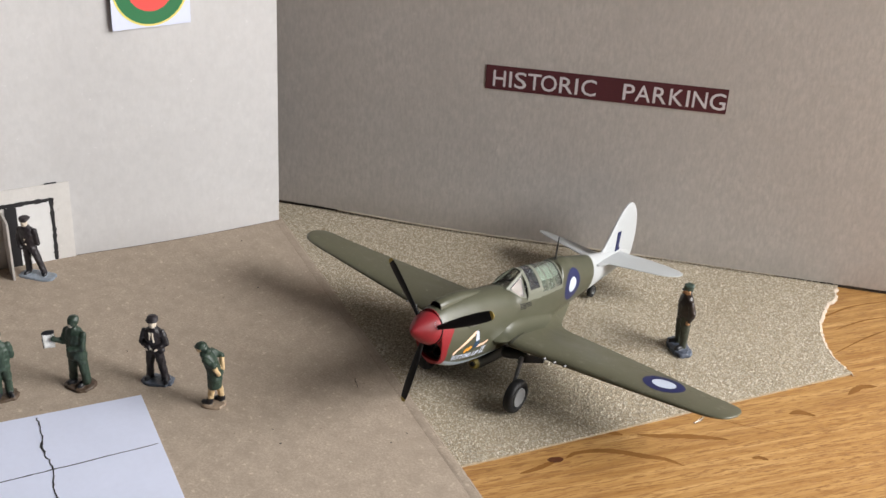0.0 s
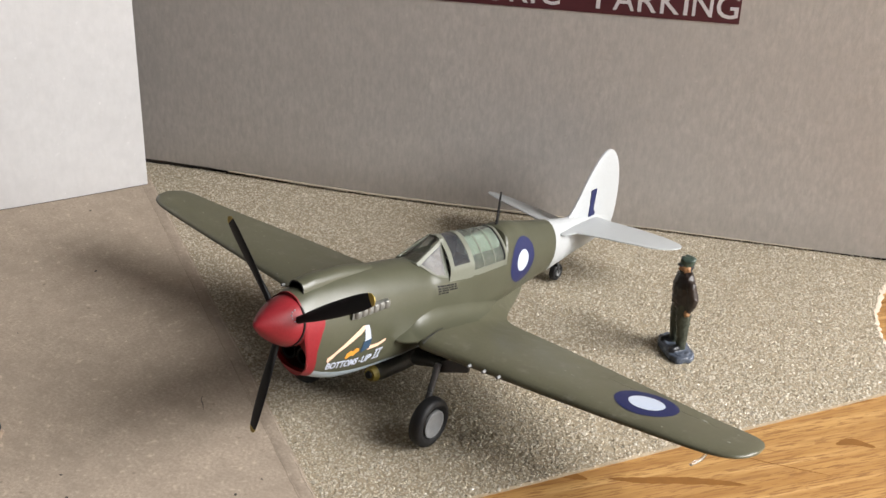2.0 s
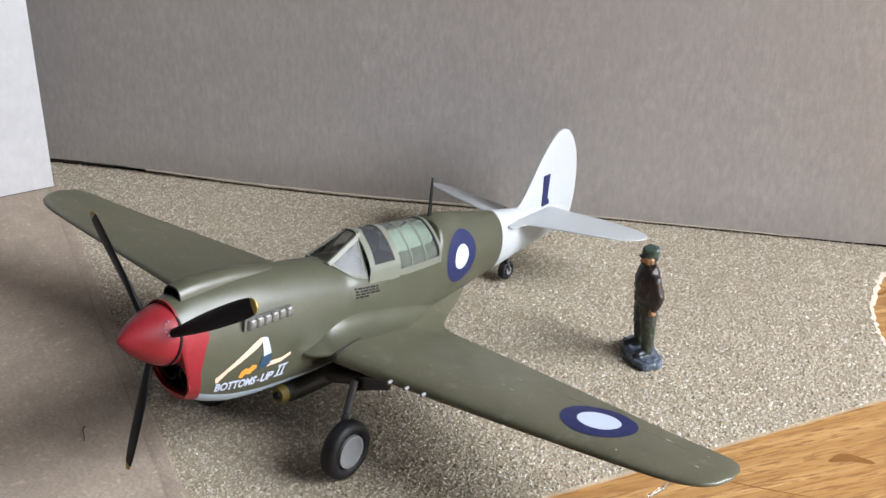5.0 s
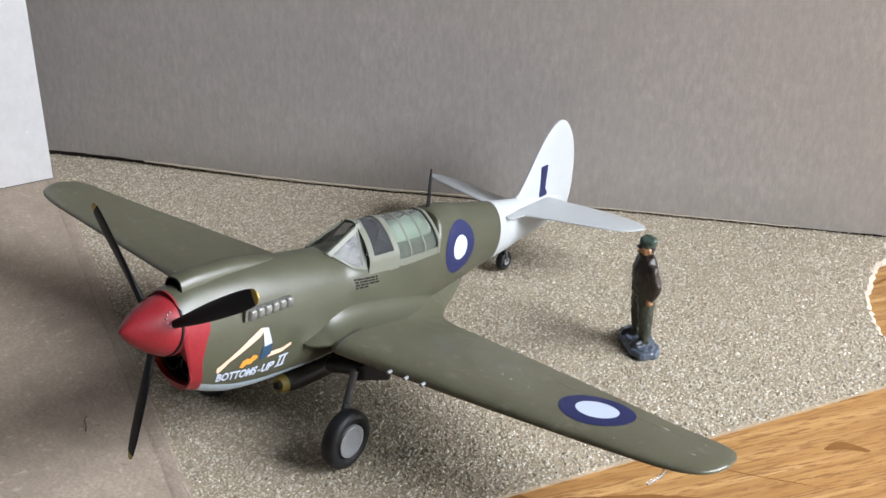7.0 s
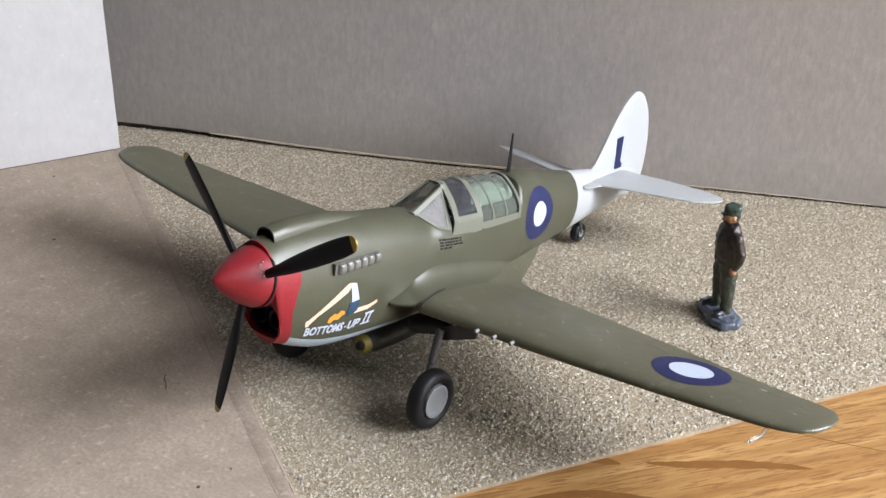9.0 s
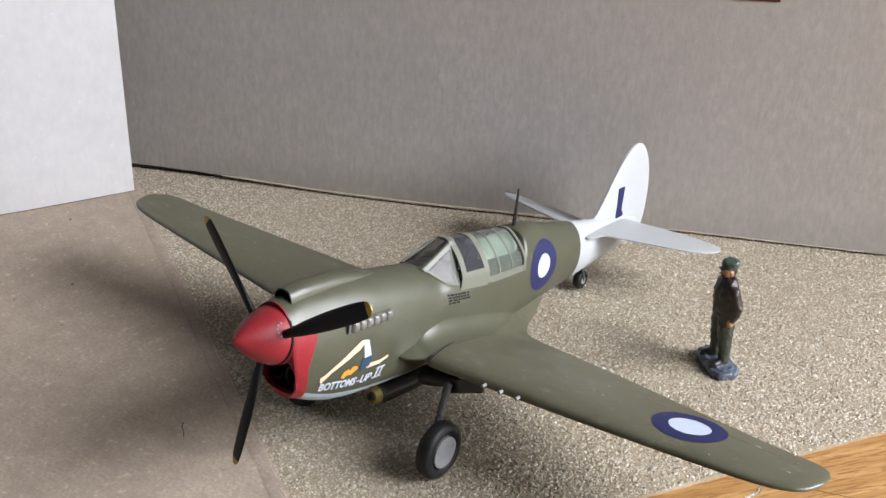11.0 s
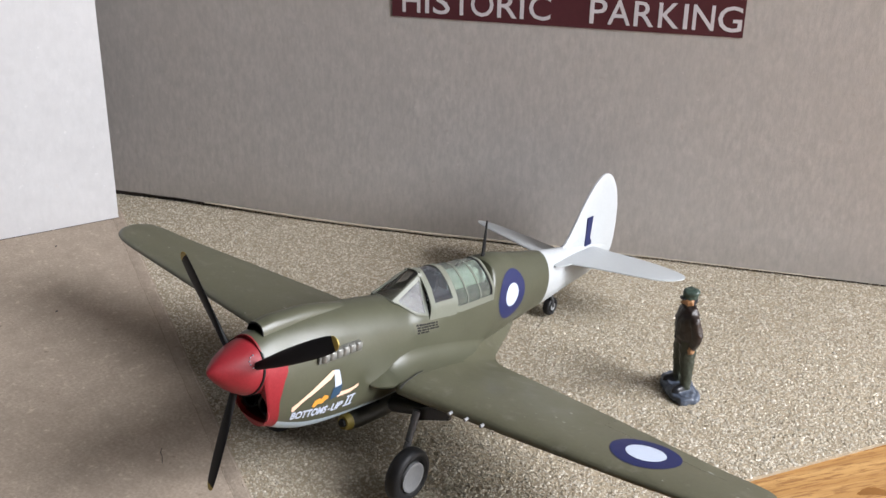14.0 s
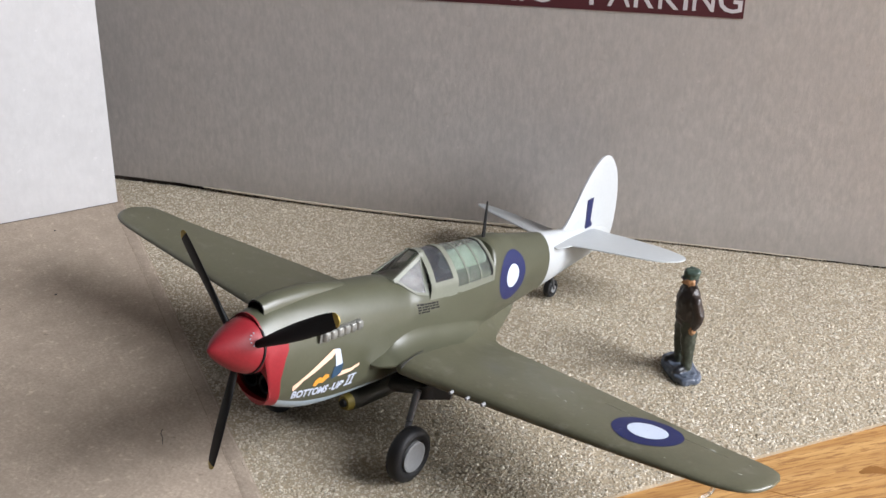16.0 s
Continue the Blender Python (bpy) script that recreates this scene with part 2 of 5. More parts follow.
def loft(rings, close_u=True, cap0=True, cap1=True):
    """Points and faces of a skin over rings of equally many points."""
    v, f, n = [], [], len(rings[0])
    for r in rings:
        v += [tuple(p) for p in r]
    for i in range(len(rings) - 1):
        for j in range(n if close_u else n - 1):
            a, b = i * n + j, i * n + (j + 1) % n
            f.append((a, b, b + n, a + n))
    if cap0:
        f.append(tuple(range(n))[::-1])
    if cap1:
        f.append(tuple(range((len(rings) - 1) * n, len(rings) * n)))
    return v, f


def revolve(profile, axis_point, axis, seg=32, cap0=True, cap1=True):
    """Rings round an axis; profile: (distance along, radius)."""
    a = Vector(axis).normalized()
    u = a.orthogonal().normalized()
    w = a.cross(u)
    rings = []
    for d, r in profile:
        c = Vector(axis_point) + a * d
        rings.append([c + (u * math.cos(t) + w * math.sin(t)) * r for t in np.linspace(0, 2 * math.pi, seg, endpoint=False)])
    return loft(rings, True, cap0, cap1)


def merge(*shapes):
    v, f = [], []
    for sv, sf in shapes:
        k = len(v)
        v += list(sv)
        f += [tuple(i + k for i in q) for q in sf]
    return v, f


def rod(p0, p1, r0, r1=None, seg=12):
    p0, p1 = Vector(p0), Vector(p1)
    d = (p1 - p0).length
    r1 = r0 if r1 is None else r1
    return revolve([(0, r0 * 0.7), (r0 * 0.25, r0), (d - r1 * 0.25, r1), (d, r1 * 0.7)], p0, p1 - p0, seg)


def ball(c, rx, ry, rz, turn=Matrix.Identity(3), seg=16, rows=10):
    rings = []
    for i in range(1, rows):
        a = math.pi * i / rows
        rings.append([Vector(c) + turn @ Vector((rx * math.sin(a) * math.cos(t), ry * math.sin(a) * math.sin(t), rz * math.cos(a))) for t in np.linspace(0, 2 * math.pi, seg, endpoint=False)])
    return loft(rings)


def prism(outline, z0, z1, edge=0.0):
    """An upright slab from a flat outline, its top edge eased by edge."""
    o = [Vector((x, y, 0)) for x, y in outline]
    c = sum(o, Vector()) / len(o)
    k = [p + (c - p).normalized() * edge for p in o]
    rings = [[p + Vector((0, 0, z0)) for p in o], [p + Vector((0, 0, z1 - edge)) for p in o], [p + Vector((0, 0, z1)) for p in k]]
    return loft(rings)


def slab(p, u, v, w):
    """A box from a corner and three edges."""
    p, u, v, w = Vector(p), Vector(u), Vector(v), Vector(w)
    return loft([[p, p + u, p + u + v, p + v], [p + w, p + u + w, p + u + v + w, p + v + w]])


def spline(xs, ys):
    """A smooth curve through points that doesn't overshoot."""
    xs, ys = np.array(xs, float), np.array(ys, float)
    h = np.diff(xs)
    d = np.diff(ys) / h
    m = np.zeros(len(xs))
    m[0], m[-1] = d[0], d[-1]
    for i in range(1, len(xs) - 1):
        m[i] = 0 if d[i - 1] * d[i] <= 0 else 2 * d[i - 1] * d[i] / (d[i - 1] + d[i])

    def at(x):
        i = int(np.clip(np.searchsorted(xs, x) - 1, 0, len(h) - 1))
        t = (min(max(x, xs[0]), xs[-1]) - xs[i]) / h[i]
        return float((1 + 2 * t) * (1 - t) ** 2 * ys[i] + t * (1 - t) ** 2 * h[i] * m[i] + t * t * (3 - 2 * t) * ys[i + 1] + t * t * (t - 1) * h[i] * m[i + 1])

    return at


# ---- the room: plain walls that close the place, one window ----
def room():
    x0, x1, y0, y1, z0, z1 = -1700, 690, -1900, 1900, -760, 1900
    t = 120
    floor = thing("room_floor", make_mesh("room_floor", *slab((x0 - t, y0 - t, z0 - t), (x1 - x0 + 2 * t, 0, 0), (0, y1 - y0 + 2 * t, 0), (0, 0, t)), M_ROOMFLOOR), "brown wooden floor of a plain room", "floor", kind="structure")
    thing("ceiling", make_mesh("ceiling", *slab((x0 - t, y0 - t, z1), (x1 - x0 + 2 * t, 0, 0), (0, y1 - y0 + 2 * t, 0), (0, 0, t)), M_PLASTER), "plain dark grey plaster ceiling", "ceiling", kind="structure")
    h = z1 - z0
    thing("wall_west", make_mesh("wall_west", *slab((x0 - t, y0, z0), (t, 0, 0), (0, y1 - y0, 0), (0, 0, h)), M_PLASTER), "plain dark grey plaster wall", "wall", kind="structure")
    thing("wall_north", make_mesh("wall_north", *slab((x0 - t, y1, z0), (x1 - x0 + 2 * t, 0, 0), (0, t, 0), (0, 0, h)), M_PLASTER), "plain dark grey plaster wall", "wall", kind="structure")
    thing("wall_south", make_mesh("wall_south", *slab((x0 - t, y0 - t, z0), (x1 - x0 + 2 * t, 0, 0), (0, t, 0), (0, 0, h)), M_PLASTER), "plain dark grey plaster wall", "wall", kind="structure")
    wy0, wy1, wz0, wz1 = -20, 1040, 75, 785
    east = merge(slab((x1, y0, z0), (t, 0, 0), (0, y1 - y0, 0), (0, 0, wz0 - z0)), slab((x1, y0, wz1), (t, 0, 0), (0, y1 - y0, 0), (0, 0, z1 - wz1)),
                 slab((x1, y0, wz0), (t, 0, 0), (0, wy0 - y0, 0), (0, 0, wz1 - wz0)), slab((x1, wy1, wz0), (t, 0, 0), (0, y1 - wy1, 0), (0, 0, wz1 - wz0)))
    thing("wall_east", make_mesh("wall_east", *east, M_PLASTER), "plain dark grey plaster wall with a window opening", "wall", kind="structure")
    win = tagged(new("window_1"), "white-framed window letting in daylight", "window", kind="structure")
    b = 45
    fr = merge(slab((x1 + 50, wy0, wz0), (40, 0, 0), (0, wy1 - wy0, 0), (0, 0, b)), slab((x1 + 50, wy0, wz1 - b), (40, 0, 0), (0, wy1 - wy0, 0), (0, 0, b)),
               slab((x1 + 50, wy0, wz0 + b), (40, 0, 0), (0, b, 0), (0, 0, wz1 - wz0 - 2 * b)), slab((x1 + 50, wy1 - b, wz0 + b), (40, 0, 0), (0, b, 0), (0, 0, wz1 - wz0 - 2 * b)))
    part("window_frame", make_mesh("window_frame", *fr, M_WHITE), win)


room()


# ---- the table ----
Z_TABLE = -0.9


def table():
    ob = tagged(new("oak_table"), "honey-coloured oak table top with knots and dark flecks", "table")
    top = part("tabletop", make_mesh("tabletop", *prism([(-720, -420), (660, -420), (660, 460), (-720, 460)], -30, Z_TABLE, 2), M_OAK), ob)
    for x, y in ((-660, -360), (600, -360), (-660, 400), (600, 400)):
        part("table_leg", make_mesh("table_leg", *prism([(x - 30, y - 30), (x + 30, y - 30), (x + 30, y + 30), (x - 30, y + 30)], -760, -30.5, 1), M_OAK), ob)

    # dark flecks and a knot in the wood: thin inlays along bent lines
    rng = random.Random(6)

    def fleck(name, pts, width, mat, label):
        rings = []
        sx, sy = spline(range(len(pts)), [p[0] for p in pts]), spline(range(len(pts)), [p[1] for p in pts])
        n = 22
        for i in range(n + 1):
            t = i / n * (len(pts) - 1)
            p = Vector((sx(t), sy(t), Z_TABLE))
            d = Vector((sx(t + 0.05) - sx(t - 0.05), sy(t + 0.05) - sy(t - 0.05), 0)).normalized()
            s = Vector((-d.y, d.x, 0)) * width * (0.06 + math.sin(math.pi * i / n) ** 0.6) * rng.uniform(0.82, 1.15)
            rings.append([p - s - Vector((0, 0, 0.2)), p - s + Vector((0, 0, 0.012)), p + s * 0.9 + Vector((0, 0, 0.012)), p + s * 0.9 - Vector((0, 0, 0.2))])
        part(name, make_mesh(name, *loft(rings), mat, smooth=False), top, label)

    for pts, w in (([(39.0, -23.5), (38.2, -25.2), (36.5, -29.9), (34.3, -34.0)], 0.8), ([(40.5, -20.0), (41.1, -16.7), (46.5, -10.1), (51.4, -6.9), (57.3, -4.2), (63.0, -1.4), (68.3, -0.7)], 1.0), ([(50.6, 3.2), (56.0, 7.0), (60.7, 10.9), (67.1, 15.6), (72.6, 18.9)], 1.1), ([(39, -4.2), (44.1, -0.9), (47.6, 0.4)], 0.9), ([(81.2, 43.0), (83.3, 46.0), (88.0, 47.4)], 1.1), ([(91.5, 65.2), (92.8, 71.3), (97.0, 76.0)], 1.2), ([(81.4, 15.2), (83.2, 17.1), (85.6, 17.6)], 0.8), ([(74.5, 53.2), (77.9, 59.0), (81.5, 64)], 0.4), ([(64, 101), (68.0, 106.9), (72.0, 118.0), (84, 136)], 0.35), ([(79, 84), (83.9, 101.6), (90, 117)], 0.3), ([(74, 100), (79, 112), (92, 130)], 0.3)):
        fleck("wood_fleck", pts, w, M_FLECK, "smooth dark brown fleck in the oak")
    fleck("knot", [(36.9, -24.0), (38.6, -22.3), (40.2, -20.4)], 1.25, M_KNOT, "red-brown knot in the oak")
    fleck("hair_crack", [(61.0, 25.3), (70, 27.4), (76.6, 29.6), (84, 32.4)], 0.13, M_FLECK, "fine dark crack in the oak")


M_FLECK = paint("oak_fleck", (0.235, 0.105, 0.028), 0.6, 0.15, 700, bumpy=0.05, spec=0.2)
M_KNOT = paint("oak_knot", (0.115, 0.036, 0.014), 0.5, 0.4, 900)
table()

# ---- the diorama's ground and walls ----
BACK_A, BACK_U = Vector((-133.3, 41.6, 0)), Vector((0.9135, 0.4062, 0)).normalized()
BACK_N = Vector((BACK_U.y, -BACK_U.x, 0))
LEFT_A, LEFT_U = Vector((-121.0, 31.0, 0)), Vector((-0.442, -0.897, 0)).normalized()
LEFT_N = Vector((-LEFT_U.y, LEFT_U.x, 0))
EDGE_A, EDGE_U = Vector((-119.6, 31.6, 0)), Vector((0.881, -0.472, 0)).normalized()


def back(s, z, out=0.0):
    """A place on the back board: s along it, z up, out towards the model."""
    return BACK_A + BACK_U * s + BACK_N * out + Vector((0, 0, z))


def left(s, z, out=0.0):
    """A place on the side board, which leans back a little."""
    return LEFT_A + LEFT_U * (s - z * 0.012) + LEFT_N * (out - z * 0.006) + Vector((0, 0, z))


def ground_board():
    """Brown board under the figures, with a pressed strip along its cut edge."""
    ob = tagged(new("ground_board"), "grey-brown cardboard sheet with a creased edge lying on the table", "cardboard sheet")
    e0, e1 = EDGE_A - EDGE_U * 30, EDGE_A + EDGE_U * 300
    inward = Vector((EDGE_U.y, -EDGE_U.x, 0))
    a, b = e0 + inward * 0.2, e1 + inward * 0.2
    c, d = b + inward * 330, a + inward * 330
    part("sheet", make_mesh("sheet", *prism([(p.x, p.y) for p in (a, b, c, d)], Z_TABLE, 0.15, 0.1), M_FLOOR), ob)
    rng = random.Random(4)
    rings = []
    for i in range(91):
        s = -8 + i * 2.2
        w = 3.0 + rng.uniform(-0.12, 0.12)
        p = EDGE_A + EDGE_U * s
        h = 0.27 + rng.uniform(-0.05, 0.05)
        rings.append([p + inward * q + Vector((0, 0, z)) for q, z in ((-0.25 + rng.uniform(-0.1, 0.1), -0.5), (-0.25 + rng.uniform(-0.12, 0.05), h * 0.9), (0.2, h), (w - 0.9, h * 0.9), (w - 0.35, 0.5 * h), (w, 0.05), (w, -0.5))])
    for q0, wd in ((0.15, 0.26), (2.75, 0.16)):
        line = []
        for i in range(121):
            s = -8 + i * 1.65
            p = EDGE_A + EDGE_U * s + inward * (q0 + rng.uniform(-0.1, 0.1))
            w = wd * rng.uniform(0.5, 1.2)
            z = 0.29 if q0 < 1 else 0.16
            line.append([p - inward * w + Vector((0, 0, -0.3)), p - inward * w * 0.6 + Vector((0, 0, z)), p + inward * w * 0.6 + Vector((0, 0, z)), p + inward * w + Vector((0, 0, -0.3))])
        # the inner line's darker board colour stands in for a groove's shade
        part("crease_line", make_mesh("crease_line", *loft(line), M_CREASE if q0 < 1 else M_EDGE), ob, "pale scuffed edge line" if q0 < 1 else "dark line standing in for the shaded groove of a crease")
    part("creased_strip", make_mesh("creased_strip", *loft(rings), M_FLOOR), ob, "pale pressed strip along the board's edge")
    fib = [Vector((-29.2, -30.2, 0.22)), Vector((-28.3, -31.3, 0.4)), Vector((-26.8, -32.1, 0.35)), Vector((-25.5, -33.25, 0.22))]
    part("fibre", make_mesh("fibre", *merge(*[rod(p, q, 0.09, 0.07, 6) for p, q in zip(fib, fib[1:])]), M_DARK), ob, "dark loose fibre")
    rng = random.Random(21)
    for k in range(26):
        x, y = rng.uniform(-125, 5), rng.uniform(-115, 10)
        if (Vector((x, y, 0)) - EDGE_A).dot(inward) < 4 or (Vector((x, y, 0)) - LEFT_A).dot(Vector((-LEFT_U.y, LEFT_U.x, 0))) < 3:
            continue
        a, r = rng.uniform(0, 3.14), rng.uniform(0.15, 0.5)
        part("board_speck", make_mesh("board_speck", *ball((x, y, 0.15), r, r * rng.uniform(0.4, 0.9), 0.07, Matrix.Rotation(a, 3, "Z"), 8, 5), rng.choice((M_DARK, M_EDGE, M_TORN))), ob)
    return ob


ground_board()


def sand_outline():
    rng = random.Random(8)
    torn = [(88.2, 76.6), (85.0, 78.6), (82.0, 80.2), (78.0, 84.0), (74.2, 89.0), (71.0, 94.5), (68.6, 100.0), (67.3, 106.0), (66.2, 111.5), (65.6, 115.5), (66.6, 119.0), (66.0, 122.5), (64.2, 125.0), (64.2, 128.0)]
    pts = []
    for (x0, y0), (x1, y1) in zip(torn, torn[1:]):
        for k in range(6):
            t = k / 6
            pts.append((x0 + (x1 - x0) * t + rng.gauss(0, 0.22), y0 + (y1 - y0) * t + rng.gauss(0, 0.22)))
    pts[0] = torn[0]
    e = [back(s, 0, -0.6) for s in (216, 160, 80, -8)]
    f = EDGE_A + EDGE_U * -14
    g = EDGE_A + EDGE_U * 158.5
    return pts, [(p.x, p.y) for p in e] + [(f.x, f.y), (g.x, g.y)]


def inside(x, y, poly):
    px, py = np.array([p[0] for p in poly]), np.array([p[1] for p in poly])
    qx, qy = np.roll(px, -1), np.roll(py, -1)
    hit = np.zeros(len(x), bool)
    for a, b, c, d in zip(px, py, qx, qy):
        cross = ((b > y) != (d > y)) & (x < (c - a) * (y - b) / ((d - b) if d != b else 1e-9) + a)
        hit ^= cross
    return hit


def sandpaper():
    ob = tagged(new("sandpaper_sheet"), "coarse tan sandpaper with a torn end lying on oak", "sandpaper")
    torn, rest = sand_outline()
    outline = torn + rest
    part("backing", make_mesh("backing", *prism(outline, Z_TABLE, -0.12, 0.05), M_SANDBACK, smooth=False), ob)
    # torn lip, a pale ragged ribbon of paper along the torn end and the cut front edge
    rng = random.Random(11)
    g = Vector((rest[-1][0], rest[-1][1], 0))
    line = [g + (Vector((88.2, 76.6, 0)) - g) * (i / 60) for i in range(60)] + [Vector((x, y, 0)) for x, y in torn]
    rings = []
    for i, p in enumerate(line):
        q0, q1 = line[max(0, i - 5)], line[min(len(line) - 1, i + 5)]
        d = (q1 - q0).normalized()
        inw = Vector((-d.y, d.x, 0))
        w = 0.42 + 0.1 * math.sin(i * 0.7) + rng.uniform(-0.08, 0.08) if i >= 60 else rng.uniform(0.03, 0.1)
        h = rng.uniform(-0.06, 0.0) if i >= 60 else rng.uniform(-0.34, -0.2)
        out = rng.uniform(0.1, 0.2) if i >= 60 else rng.uniform(-0.1, 0.08)
        rings.append([p - inw * (out + (0.75 if i >= 60 else 0.0)) + Vector((0, 0, -0.88)), p - inw * out + Vector((0, 0, h - 0.1)), p + inw * w * 0.5 + Vector((0, 0, h)), p + inw * w + Vector((0, 0, -0.3))])
    part("cut_edge", make_mesh("cut_edge", *loft(rings[:60]), M_SANDBACK), ob)
    part("torn_lip", make_mesh("torn_lip", *loft(rings[60:]), M_CREASE), ob, "pale torn paper edge")
    # the grit: angular grains, denser than they are wide
    r = np.random.RandomState(3)
    n = 300000
    x, y = r.uniform(-135, 92, n), r.uniform(-45, 132, n)
    ok = inside(x, y, outline)
    x, y = x[ok], y[ok]
    n = len(x)
    size = r.gamma(7, 0.034, n) + 0.09
    turn = r.uniform(0, 2 * np.pi, n)
    # grains lie in small heaps about a millimetre across
    heaps = r.uniform(0.7, 1.45, (260, 220))
    clump = heaps[((x + 140) / 0.95).astype(int) % 260, ((y + 50) / 0.95).astype(int) % 220]
    verts = np.zeros((n, 5, 3))
    for k in range(4):
        a = turn + k * np.pi / 2 + r.uniform(-0.5, 0.5, n)
        q = size * r.uniform(0.65, 1.15, n)
        verts[:, k] = np.stack([x + np.cos(a) * q, y + np.sin(a) * q, -0.16 + r.uniform(-0.05, 0.05, n)], 1)
    lean = r.uniform(-0.5, 0.5, (n, 2)) * size[:, None]
    verts[:, 4] = np.stack([x + lean[:, 0], y + lean[:, 1], -0.12 + size * r.uniform(0.24, 0.58, n) * clump], 1)
    base = (np.arange(n) * 5)[:, None, None]
    faces = (base + np.array([[0, 1, 4], [1, 2, 4], [2, 3, 4], [3, 0, 4]])[None]).reshape(-1, 3)
    me = bpy.data.meshes.new("grit")
    v = verts.reshape(-1, 3) * MM
    me.vertices.add(len(v))
    me.vertices.foreach_set("co", v.ravel())
    me.loops.add(len(faces) * 3)
    me.loops.foreach_set("vertex_index", faces.ravel())
    me.polygons.add(len(faces))
    me.polygons.foreach_set("loop_start", np.arange(0, len(faces) * 3, 3))
    me.materials.append(M_GRIT)
    me.update(calc_edges=True)
    me.validate()
    tagged(part("grit", me, ob, "coarse glinting sand grains"), kind="stuff")


sandpaper()


def back_board():
    """Grey board standing behind the aircraft, its lower edge cut unevenly."""
    ob = tagged(new("wall_back"), "grey-brown cardboard back wall with an unevenly cut lower edge", "cardboard wall", kind="structure")
    rng = random.Random(5)
    rings = []
    for i in range(161):
        s = -30 + i * 2.5
        lift = 0.9 * math.exp(-((max(s, 0.0) / 38) ** 2)) + 0.48 + 0.05 * min(1, max(0, (s - 50) / 80)) + rng.uniform(-0.07, 0.1) + 0.1 * math.sin(s * 0.09)
        bow = 0.0
        foot = 2.2 * math.exp(-(((s - 78) / 48) ** 2))
        rings.append([back(s, lift, foot), back(s, lift + 0.25, foot + 0.05), back(s, 10, foot * 0.75), back(s, 25, foot * 0.4), back(s, 42, foot * 0.12), back(s, 60, bow), back(s, 175, bow - 1.0), back(s, 175, bow - 2.6), back(s, lift, bow - 1.6)])
    part("board", make_mesh("board", *loft(rings), M_WALL), ob)
    lip = []
    for i in range(141):
        s = 26 + i * 1.2
        foot = 2.2 * math.exp(-(((s - 78) / 48) ** 2))
        w = rng.uniform(0.12, 0.36) * min(1.0, (s - 20) / 30) * min(1.0, max(0.05, (150 - s) / 30))
        z = 0.58 + 0.9 * math.exp(-((s / 38) ** 2)) + rng.uniform(-0.05, 0.05)
        lip.append([back(s, z, foot - 0.3), back(s, z - 0.12, foot + 0.25 + w), back(s, z + w, foot + 0.30 + w * 0.6), back(s, z + w + 0.1, foot - 0.1)])
    part("frayed_foot", make_mesh("frayed_foot", *loft(lip), M_TORN), ob, "pale frayed paper along the board's foot")
    # dark strip standing in for the shade under the lifted foot
    gap = []
    for i in range(81):
        s = -30 + i * 5
        gap.append([back(s, -0.9, -0.9), back(s, 1.6, -0.9), back(s, 1.6, -2.4), back(s, -0.9, -2.4)])
    part("gap_shade_strip", make_mesh("gap_shade_strip", *loft(gap), M_DARK), ob, "dark strip standing in for shade under the board's foot")


back_board()


